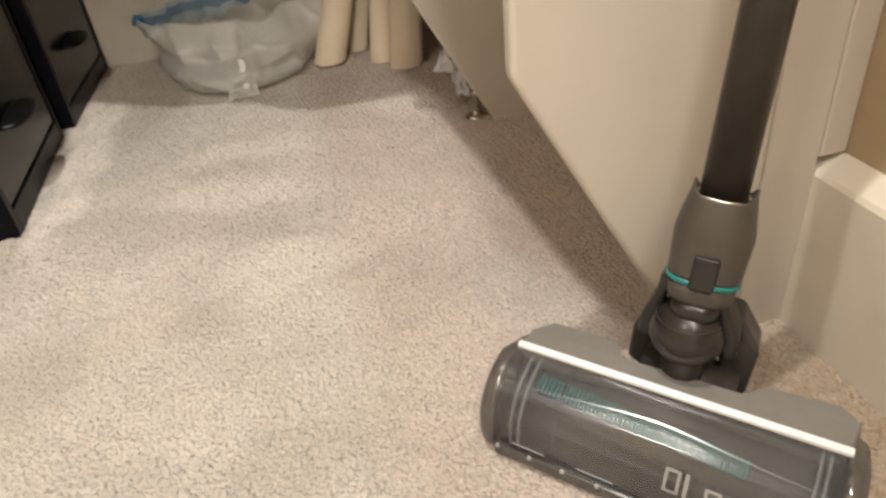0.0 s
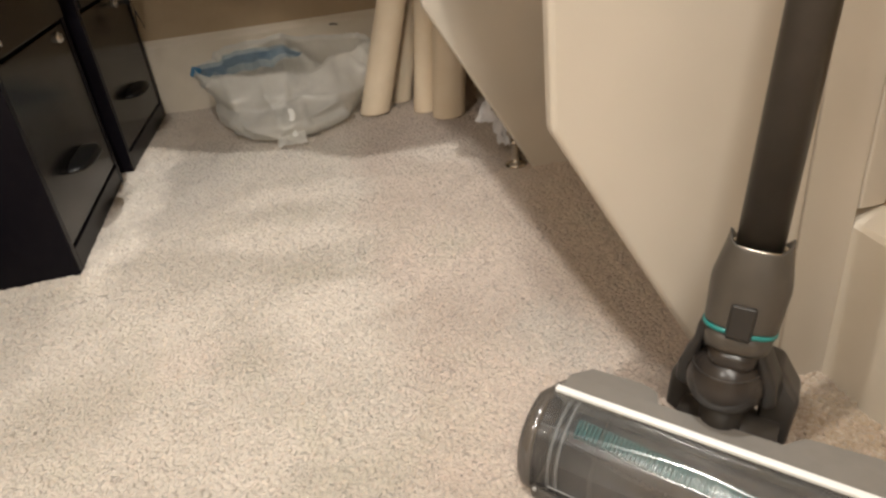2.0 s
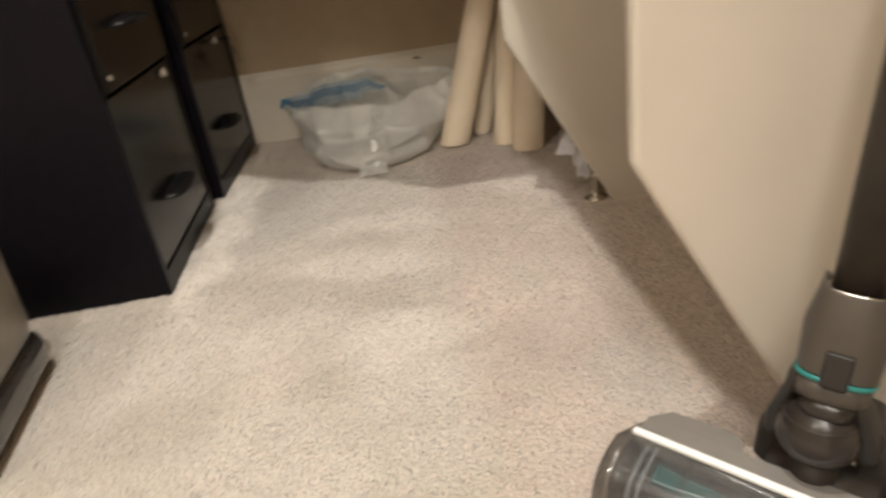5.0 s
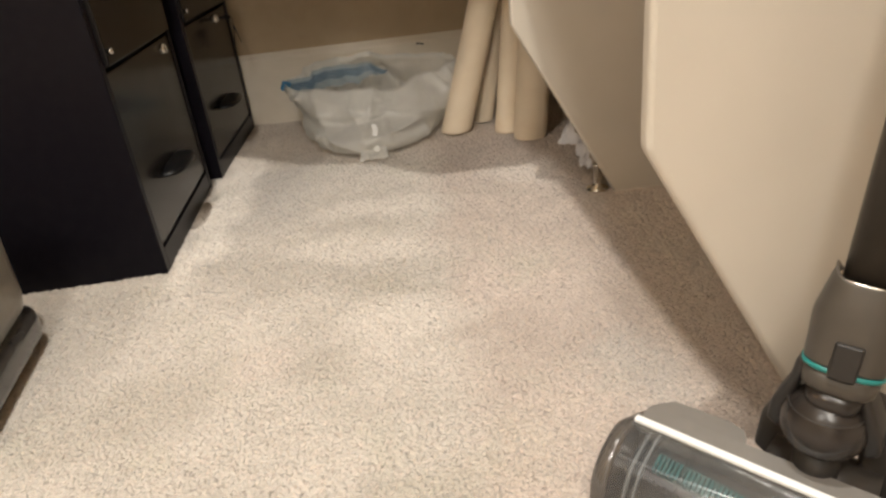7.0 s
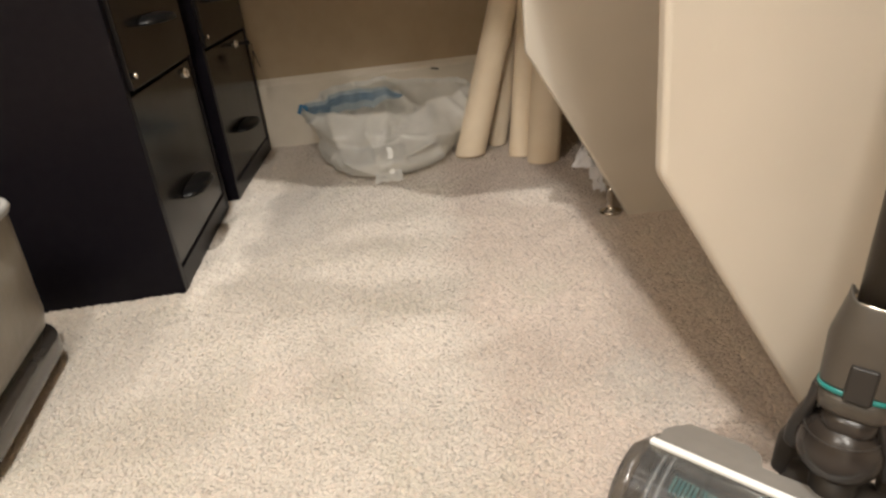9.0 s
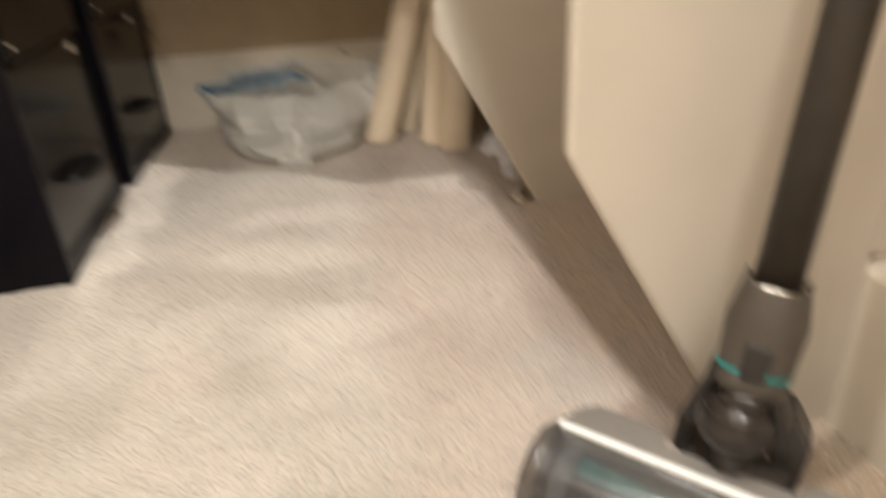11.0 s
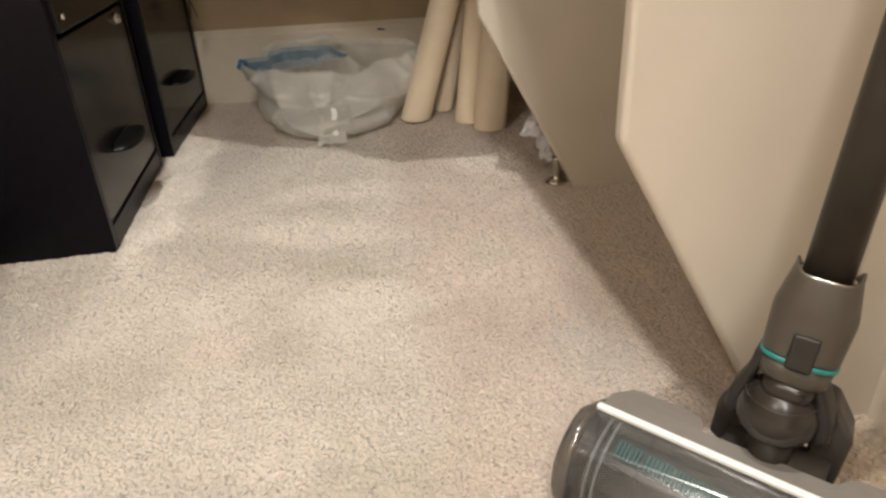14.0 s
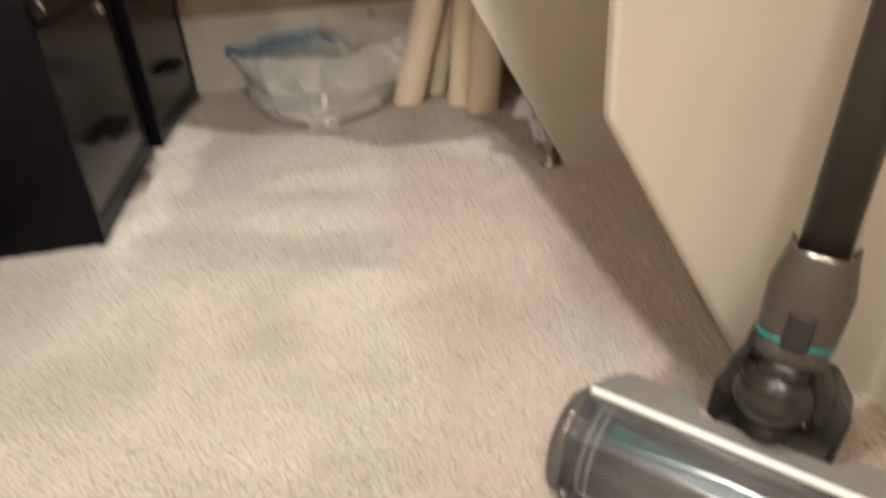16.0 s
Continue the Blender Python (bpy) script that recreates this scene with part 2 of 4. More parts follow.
BLACK_PULL = material("black_metal_pull", (0.007, 0.007, 0.0075), 0.34, scale=50, spec=0.22, rough_vary=0.05)
CHROME = material("worn_chrome", (0.72, 0.68, 0.62), 0.22, 1.0, second=(0.60, 0.56, 0.50), scale=60, rough_vary=0.1)
CREAM_ROLL = material("cream_paper_roll", (0.87, 0.755, 0.595), 0.62, second=(0.84, 0.715, 0.55), scale=18, bump=0.12, bump_scale=60, stain=0.08, stain_scale=7)
ROLL_CORE = material("brown_card_core", (0.42, 0.33, 0.22), 0.8, scale=60)
GREY_PLASTIC = material("warm_grey_plastic", (0.068, 0.059, 0.049), 0.42, second=(0.062, 0.054, 0.045), scale=90, bump=0.12, bump_scale=500, distance=0.0004)
HEAD_PLASTIC = material("grey_satin_plastic", (0.215, 0.202, 0.187), 0.38, second=(0.20, 0.188, 0.174), scale=80, bump=0.10, bump_scale=500, distance=0.0004)
DARK_PLASTIC = material("dark_charcoal_plastic", (0.036, 0.032, 0.029), 0.36, second=(0.044, 0.039, 0.035), scale=80, bump=0.1, bump_scale=400, distance=0.0004, rough_vary=0.08)
SMOKE_PLASTIC = material("smoked_glossy_plastic", (0.050, 0.046, 0.042), 0.14, second=(0.042, 0.038, 0.035), scale=60, coat=0.6, rough_vary=0.05)
DOME_PLASTIC = material("glossy_brown_black_plastic", (0.024, 0.020, 0.018), 0.27, second=(0.030, 0.025, 0.022), scale=60, rough_vary=0.05)
BLACK_PLASTIC = material("black_matte_plastic", (0.020, 0.018, 0.017), 0.42, scale=80)
WAND_METAL = material("dark_wand_metal", (0.060, 0.052, 0.043), 0.38, 0.35, second=(0.052, 0.045, 0.038), scale=70, rough_vary=0.06)
TEAL = material("teal_plastic", (0.022, 0.235, 0.225), 0.4, scale=60)
TEAL_BRISTLE = material("teal_nylon_bristle", (0.045, 0.24, 0.24), 0.9, spec=0.1, second=(0.03, 0.18, 0.185), scale=200)
BRUSH_GREY = material("grey_brush_pile", (0.060, 0.060, 0.064), 0.85, second=(0.030, 0.030, 0.033), scale=300, bump=0.5, bump_scale=300)
DARK_BRISTLE = material("dark_nylon_bristle", (0.05, 0.05, 0.054), 0.9, second=(0.03, 0.03, 0.033), scale=200, spec=0.1)
STRIP_WHITE = material("polished_silver_strip", (0.90, 0.92, 0.93), 0.25, 0.0, second=(0.88, 0.90, 0.91), scale=40)
PAPER = material("white_tissue_paper", (0.88, 0.87, 0.88), 0.8, second=(0.82, 0.81, 0.83), scale=50, bump=0.4, bump_scale=80)
LOGO = material("pale_grey_print", (0.40, 0.405, 0.40), 0.5, scale=30)
CLEAR_COVER = film_material("clear_cover_plastic", (0.46, 0.47, 0.475), 0.90, 0.17, 0.0, 0.24, 0.85)
END_SMOKE = film_material("smoked_clear_plastic", (0.15, 0.145, 0.14), 0.50, 0.12, 0.0, 0.30)
PRINT = material("faded_grey_print", (0.34, 0.34, 0.33), 0.5, scale=30)
BAG_FILM = film_material("frosted_bag_film", (0.96, 0.96, 0.93), 0.36, 0.30, 0.06, 0.12)
BLUE_TIE = film_material("blue_drawstring_film", (0.07, 0.32, 0.60), 0.30, 0.3, 0.4)
BLUE_BAND = film_material("veiled_blue_band_film", (0.16, 0.36, 0.57), 0.74, 0.3, 0.3)
PALE_BLUE = film_material("pale_blue_hem_film", (0.50, 0.62, 0.72), 0.45, 0.35, 0.2)
BIN_PLASTIC = film_material("cloudy_bin_plastic", (0.40, 0.365, 0.31), 0.55, 0.3, 0.15)

# ---- helpers of the scene ----


def obj(name, bm, mat, parent=None, label="", smooth=False):
    me = bpy.data.meshes.new(name)
    bmesh.ops.recalc_face_normals(bm, faces=bm.faces)
    for f in bm.faces:
        f.smooth = smooth
    bm.to_mesh(me)
    bm.free()
    me.materials.append(mat)
    ob = new(name, me)
    if parent:
        ob.parent = parent
    if label:
        ob["label"] = label
    return ob


def part(name, bm, mat, parent, label="", smooth=False):
    return obj(name, bm, mat, parent, label, smooth)


def box(bm, lo, hi, bevel=0.0, segs=2, m=None):
    r = bmesh.ops.create_cube(bm, size=1)
    vs = r["verts"]
    size = [hi[i] - lo[i] for i in range(3)]
    mid = [(hi[i] + lo[i]) / 2 for i in range(3)]
    for v in vs:
        v.co = Vector((v.co[i] * size[i] + mid[i] for i in range(3)))
    if bevel:
        es = list({e for v in vs for e in v.link_edges})
        r2 = bmesh.ops.bevel(bm, geom=es, offset=bevel, segments=segs, affect="EDGES", profile=0.5)
        vs = list({v for f in r2["faces"] for v in f.verts} | {v for v in vs if v.is_valid})
    if m:
        for v in {w for v in vs for f in v.link_faces for w in f.verts}:
            v.co = m @ v.co
    return bm


def tube(bm, a, b, r0, r1=None, n=24, caps=True):
    a, b = Vector(a), Vector(b)
    r1 = r0 if r1 is None else r1
    q = (b - a).to_track_quat("Z", "Y")
    rings = []
    for p, r in ((a, r0), (b, r1)):
        rings.append([bm.verts.new(p + q @ Vector((r * math.cos(2 * math.pi * i / n), r * math.sin(2 * math.pi * i / n), 0))) for i in range(n)])
    for i in range(n):
        bm.faces.new((rings[0][i], rings[0][(i + 1) % n], rings[1][(i + 1) % n], rings[1][i]))
    if caps:
        bm.faces.new(rings[0][::-1])
        bm.faces.new(rings[1])
    return bm


def loft(bm, rings, close=True, caps=True):
    """Skin over rings of equal count."""
    vr = [[bm.verts.new(p) for p in ring] for ring in rings]
    n = len(vr[0])
    for A, B in zip(vr, vr[1:]):
        for i in range(n if close else n - 1):
            bm.faces.new((A[i], A[(i + 1) % n], B[(i + 1) % n], B[i]))
    if caps and close:
        bm.faces.new(vr[0][::-1])
        bm.faces.new(vr[-1])
    return bm


def extrude_profile(bm, pts, direction, bevel=0.0, segs=2):
    """A flat outline of places, thickened along a direction, its edges rounded."""
    d = Vector(direction)
    a = [bm.verts.new(Vector(p)) for p in pts]
    b = [bm.verts.new(Vector(p) + d) for p in pts]
    n = len(pts)
    bm.faces.new(a)
    bm.faces.new(b[::-1])
    for i in range(n):
        bm.faces.new((a[i], b[i], b[(i + 1) % n], a[(i + 1) % n]))
    bmesh.ops.recalc_face_normals(bm, faces=bm.faces)
    if bevel:
        bmesh.ops.bevel(bm, geom=list(bm.edges), offset=bevel, segments=segs, affect="EDGES", profile=0.5)
    return bm


def empty(name, m=None):
    ob = new(name)
    ob.empty_display_size = 0.05
    if m:
        ob.matrix_world = m
    return ob


B = bmesh.new

# ---- the room ----
WALL_R, WALL_B, WALL_L, WALL_F, TOP = 0.897, 0.420, -1.15, -3.6, 2.45
BASE_H = 0.172


def carpet():
    def axis(lo, flo, fhi, hi, step):
        out = list(np.linspace(lo, flo, 10)[:-1]) + list(np.arange(flo, fhi, step))
        return out + (list(np.linspace(fhi, hi, 6)) if hi > fhi + 0.01 else [hi])
    xs = axis(WALL_L, -0.33, 0.88, WALL_R, 0.0052)
    ys = axis(WALL_F, -1.32, 0.41, WALL_B, 0.0058)
    verts = []
    for y in ys:
        for x in xs:
            p = Vector((x * 7, y * 7, 0))
            low = noise.noise(p) * 0.0008
            fine = (random.random() - 0.5) * 0.0014
            verts.append((x + (random.random() - 0.5) * 0.002, y + (random.random() - 0.5) * 0.002, low + fine - 0.0022))
    n = len(xs)
    faces = [(j * n + i, j * n + i + 1, (j + 1) * n + i + 1, (j + 1) * n + i) for j in range(len(ys) - 1) for i in range(n - 1)]
    me = bpy.data.meshes.new("floor")
    me.from_pydata(verts, [], faces)
    me.polygons.foreach_set("use_smooth", [True] * len(faces))
    me.materials.append(CARPET)
    tagged(new("floor", me), "beige cut-pile carpet with darker flecks and vacuumed nap marks", "carpet", kind="structure")


def carpet_pile():
    """Cut tufts over the part of the carpet that is passed near: small leaning crowns, finer close by."""
    rng = np.random.default_rng(7)
    rows = []
    for y0, y1, step in ((-1.22, -0.62, 0.0036), (-0.62, 0.405, 0.0048)):
        gx, gy = np.meshgrid(np.arange(-0.36, 0.875, step), np.arange(y0, y1, step))
        n = gx.size
        rows.append(np.stack([gx.ravel() + rng.normal(0, step * 0.4, n), gy.ravel() + rng.normal(0, step * 0.4, n), np.full(n, step)], 1))
    p = np.concatenate(rows)
    p = p[(p[:, 0] < 0.867) | (p[:, 1] > -0.90)]
    n = len(p)
    turn = rng.uniform(0, 2 * np.pi, n)
    wide = p[:, 2] * rng.uniform(0.80, 1.05, n)
    tall = rng.uniform(0.0009, 0.0016, n)
    tall[p[:, 0] > 0.76] *= 2.4
    tall[(p[:, 0] < 0.040) & (p[:, 1] > -0.46)] *= 3.0
    lean = rng.normal(0, 0.0016, (n, 2))
    verts = np.zeros((n, 7, 3))
    for k in range(4):
        verts[:, k, 0] = p[:, 0] + wide * np.cos(turn + k * np.pi / 2)
        verts[:, k, 1] = p[:, 1] + wide * np.sin(turn + k * np.pi / 2)
        verts[:, k, 2] = -0.0022
    for k in range(3):
        verts[:, 4 + k, 0] = p[:, 0] + lean[:, 0] + wide * 0.88 * np.cos(turn + k * 2.1)
        verts[:, 4 + k, 1] = p[:, 1] + lean[:, 1] + wide * 0.88 * np.sin(turn + k * 2.1)
        verts[:, 4 + k, 2] = tall * (1.0, 0.8, 0.9)[k] - 0.001
    base = np.arange(n)[:, None] * 7
    tris = np.concatenate([base + np.array(f) for f in ((4, 5, 6), (0, 1, 4), (1, 5, 4), (1, 2, 5), (2, 6, 5), (2, 3, 6), (3, 4, 6), (3, 0, 4))])
    me = bpy.data.meshes.new("carpet_pile")
    me.vertices.add(n * 7)
    me.vertices.foreach_set("co", verts.ravel())
    me.loops.add(tris.size)
    me.loops.foreach_set("vertex_index", tris.ravel().astype(np.int32))
    me.polygons.add(len(tris))
    me.polygons.foreach_set("loop_start", np.arange(0, tris.size, 3, dtype=np.int32))
    me.update(calc_edges=True)
    me.materials.append(CARPET)
    tagged(new("carpet_pile", me), "short beige cut tufts of the carpet pile", "carpet pile", kind="stuff")


carpet()
carpet_pile()
tagged(obj("wall_back", box(B(), (WALL_L - 0.1, WALL_B, -0.02), (WALL_R + 0.1, WALL_B + 0.1, TOP)), TAN_WALL), "tan painted wall behind the filing cabinets", "wall", kind="structure")
tagged(obj("wall_right", box(B(), (WALL_R, WALL_F, -0.02), (WALL_R + 0.1, WALL_B, TOP)), TAN_WALL), "tan painted wall beside the desk panels", "wall", kind="structure")
tagged(obj("wall_left", box(B(), (WALL_L - 0.1, WALL_F, -0.02), (WALL_L, WALL_B, TOP)), TAN_WALL), "tan painted wall behind the filing cabinets", "wall", kind="structure")
# unseen closing wall, paler than the others to reflect light under the desk
tagged(obj("wall_front", box(B(), (WALL_L - 0.1, WALL_F - 0.1, -0.02), (WALL_R + 0.1, WALL_F, TOP)), TRIM_WHITE), "unseen cream wall closing the room and bouncing light back", "wall", kind="structure")
# unseen wall piece, added to keep the far light off the right corner
tagged(obj("light_block_wall", box(B(), (0.548, -1.87, -0.02), (WALL_R, -1.79, TOP)), TAN_WALL), "unseen tan wall piece added to block light from behind", "wall", kind="structure")
tagged(obj("ceiling", box(B(), (WALL_L - 0.1, WALL_F - 0.1, TOP), (WALL_R + 0.1, WALL_B + 0.1, TOP + 0.1)), CEILING), "white painted ceiling", "ceiling", kind="structure")


def skirting(name, a, b, inward, depth):
    """Tall painted board with a sloped, rounded top."""
    a, b, w = Vector(a), Vector(b), Vector(inward)
    prof = [(0, -0.012), (depth, -0.012), (depth, BASE_H - 0.006), (depth - 0.003, BASE_H - 0.001), (depth - 0.006, BASE_H), (0, BASE_H + 0.010)]
    bm = B()
    rings = [[p + w * d + Vector((0, 0, z)) for d, z in prof] for p in (a, b)]
    loft(bm, rings)
    return tagged(obj(name, bm, TRIM_WHITE), "tall cream-white painted baseboard", "baseboard", kind="structure")


skirting("baseboard_back", (WALL_L, WALL_B, 0), (0.868, WALL_B, 0), (0, -1, 0), 0.015)
skirting("baseboard_right", (WALL_R, -0.921, 0), (WALL_R, -1.789, 0), (-1, 0, 0), 0.028)

# ---- fitted desk with tapered side panels ----
DESK_X, BEND, FOOT = 0.592, 0.298, 0.757


def desk():
    root = tagged(empty("fitted_desk"), "cream-painted fitted desk with tapered side panels on the carpet", "desk")
    for y, right, foot in ((-0.938, 0.815, FOOT + 0.008), (-0.320, 0.895, FOOT)):
        pts = [(DESK_X, y, 0.715), (DESK_X, y, BEND + (0.005 if y < -0.9 else 0.0)), (foot + 0.004, y, -0.007), (right, y, -0.007), (right, y, 0.715)]
        part("side_panel", extrude_profile(B(), pts, (0, 0.018, 0), 0.0045, 3), PANEL_PAINT, root)
    part("filler_strip", box(B(), (0.8160, -0.9355, -0.006), (0.8695, -0.9200, 0.715), 0.002), PANEL_PAINT, root)
    part("filler_strip", box(B(), (0.8700, -0.9355, BASE_H + 0.011), (0.8968, -0.9200, 0.715), 0.002), PANEL_PAINT, root)
    # unseen worktop: runs along the side wall and turns along the back one with a rounded inner corner; outline set by
    # the shadow it casts, white to bounce light
    out = [(0.8965, -0.942, 0.716), (0.574, -0.942, 0.716), (0.549, -0.48, 0.716), (0.545, -0.445, 0.716), (0.525, -0.428, 0.716),
           (0.40, -0.425, 0.716), (0.365, -0.405, 0.716), (0.325, -0.360, 0.716), (0.285, -0.338, 0.716), (0.20, -0.312, 0.716), (0.125, -0.262, 0.716), (0.05, -0.215, 0.716),
           (-0.20, -0.20, 0.716), (-0.20, 0.419, 0.716), (0.8965, 0.419, 0.716)]
    part("worktop", extrude_profile(B(), out, (0, 0, 0.03)), WHITE_LAMINATE, root, "unseen white laminate worktop that shades the floor")


desk()

# ---- filing cabinets ----


def pull(parent, y0, z, length=0.132):
    """Cup pull: a half-round lip standing off a thin back plate."""
    bm = B()
    rings = []
    for k, (zz, grow) in enumerate(((-0.005, 0.95), (-0.004, 1.0), (-0.002, 1.0), (0.001, 0.97), (0.004, 0.86), (0.0065, 0.66), (0.008, 0.42))):
        ring = [Vector((0.0005, y0 - length / 2 * grow, z + zz))]
        for i in range(17):
            a = math.pi * i / 16
            ring.append(Vector((0.002 + 0.033 * grow * math.sin(a) ** 0.6, y0 - length / 2 * grow * math.cos(a), z + zz)))
        ring.append(Vector((0.0005, y0 + length / 2 * grow, z + zz)))
        rings.append(ring)
    loft(bm, rings)
    return part("handle", bm, BLACK_PULL, parent, "glossy black cup handle", True)


def lock(parent, y, z, x=0.002):
    bm = B()
    tube(bm, (x - 0.004, y, z), (x + 0.006, y, z), 0.0095, 0.0088, 24)
    tube(bm, (x + 0.006, y, z), (x + 0.009, y, z), 0.007, 0.0062, 24)
    ring = part("lock", bm, CHROME, parent, "round chrome key lock", True)
    part("key_slot", box(B(), (x + 0.0091, y - 0.0008, z - 0.004), (x + 0.0097, y + 0.0008, z + 0.004)), BLACK_PLASTIC, ring)


def cabinet(m, slack, label, lock_in=0.070):
    """Two-drawer cabinet; its front looks along +x, its near side at y = 0."""
    root = tagged(empty("filing_cabinet", m), label, "filing cabinet", "black filing cabinets")
    W, D, H = 0.387, 0.56, 0.640
    shell = B()
    box(shell, (-D, 0, 0), (0, 0.016, H), 0.0015)
    box(shell, (-D, W - 0.016, 0), (0, W, H), 0.0015)
    box(shell, (-D, 0.0165, 0.0), (-D + 0.012, W - 0.0165, H - 0.002))
    part("body", shell, BLACK_LACQUER, root)
    part("top", box(B(), (-D, 0.0, H + 0.0005), (0.004, W, H + 0.020), 0.002), BLACK_LACQUER, root)
    part("plinth", box(B(), (-0.020, 0.0165, 0.0), (-0.0005, W - 0.0165, 0.038), 0.0012), BLACK_LACQUER, root)
    for z0, z1, out in ((0.042, 0.314, 0.0), (0.322, 0.632, slack)):
        d = part("drawer", box(B(), (-0.020 + out, 0.0185, z0), (-0.002 + out, W - 0.0185, z1), 0.0022, 3), BLACK_GLOSS, root, "glossy black drawer front")
        part("drawer_box", box(B(), (-D + 0.03, 0.030, z0 + 0.02), (-0.0205 + out, W - 0.030, z1 - 0.03)), BLACK_LACQUER, root)
        pull(d, W * 0.47, z0 + 0.084).location = (-0.002 + out, 0, 0)
        if z0 < 0.1:
            lock(d, W - lock_in, z1 - 0.017, -0.002)
        else:
            rail = B()
            box(rail, (-0.05, 0.0170, z0 + 0.012), (out - 0.022, 0.0288, z0 + 0.028), 0.001)
            part("runner", rail, CHROME, root, "steel drawer runner")
            hook = B()
            tube(hook, (out - 0.001, 0.030, z0 + 0.020), (out + 0.004, 0.030, z0 + 0.020), 0.004, n=12)
            part("screw_cap", hook, CHROME, root, "small chrome screw cap", True)
    return root


near_cab = cabinet(pose(0.009, -0.423, 0, 0, 0, 3.2), 0.008, "black two-drawer filing cabinet with its upper drawer slightly open")
far_cab = cabinet(pose(0.0, 0.004, 0, 0, 0, 0), 0.006, "black two-drawer filing cabinet with keys hanging in its lock", 0.129)


def keys():
    root = tagged(empty("key_bunch"), "small dark keys hanging from the cabinet lock", "keys")
    y, z = 0.262, 0.297
    bm = B()
    box(bm, (0.008, y - 0.0009, z - 0.003), (0.022, y + 0.0009, z + 0.003), 0.0005)
    tube(bm, (0.027, y - 0.0010, z), (0.027, y + 0.0010, z), 0.0070, n=18)
    part("key_in_lock", bm, BLACK_PULL, root)
    ring = B()
    q = [Vector((0.036, y + 0.009 * math.cos(a), z - 0.010 + 0.009 * math.sin(a))) for a in np.linspace(0, 2 * math.pi, 20, endpoint=False)]
    for a, b in zip(q, q[1:] + q[:1]):
        tube(ring, a, b, 0.0009, n=6, caps=False)
    part("key_ring", ring, CHROME, root, "", True)
    for name, tilt, drop in (("spare_key", 8, 0.0), ("spare_key", -14, 0.002)):
        m = Matrix.Translation((0.037, y, z - 0.019)) @ pose(0, 0, 0, tilt, tilt, 12)
        spare = B()
        box(spare, (-0.0009, -0.004, -0.044 + drop), (0.0009, 0.004, -0.016), 0.0005, 2, m)
        for v in tube(spare, (-0.0011, 0, -0.010), (0.0011, 0, -0.010), 0.0105, n=18).verts:
            if v.co.x < 0.01:
                v.co = m @ v.co
        part(name, spare, BLACK_PULL, root, "dark spare key")


keys()

# ---- paper rolls ----


def paper_roll(foot, tip, r, wobble):
    """A leaning roll with its lapped outer edge and open core."""
    root = tagged(empty("paper_roll"), "cream paper roll leaning in the corner on the carpet", "paper roll", "leaning paper rolls")
    a, b = Vector(foot), Vector(tip)
    rings = []
    for s in (0.0, 0.008, 0.12, 0.25, 0.5, 0.75, 1.0):
        ring = []
        for i in range(40):
            k = i / 40
            rr = r * (1 - 0.045 * ((k + wobble) % 1.0)) * (0.985 if s == 0 else 1.0) * (1 + 0.012 * math.sin(7 * s + 5 * wobble + 4 * math.pi * k))
            across = Vector((rr * math.cos(2 * math.pi * k), rr * math.sin(2 * math.pi * k), 0))
            ring.append(a + (b - a) * s + across)
        rings.append(ring)
    bm = B()
    loft(bm, rings, caps=False)
    inner = [[p + (a - p + (b - a) * (0 if j == 0 else 1)) * 0.55 for p in ring] for j, ring in enumerate((rings[0], rings[-1]))]
    for ring, inn in ((rings[0], inner[0]), (rings[-1], inner[1])):
        loft(bm, [ring, inn], caps=False)
    bmesh.ops.remove_doubles(bm, verts=bm.verts, dist=0.0004)
    part("sheet", bm, CREAM_ROLL, root, "", True)
    core = B()
    tube(core, a + (b - a) * 0.012, b - (b - a) * 0.004, r * 0.43, n=24)
    part("core", core, ROLL_CORE, root, "brown card core", True)


paper_roll((0.519, 0.138, 0.004), (0.747, 0.300, 0.66), 0.0365, 0.62)
paper_roll((0.590, 0.200, 0.001), (0.745, 0.330, 0.60), 0.0225, 0.35)
paper_roll((0.634, 0.100, 0.001), (0.725, 0.240, 0.56), 0.0300, 0.70)
paper_roll((0.674, 0.040, 0.001), (0.752, 0.170, 0.52), 0.0365, 0.15)

# ---- plastic bag ----


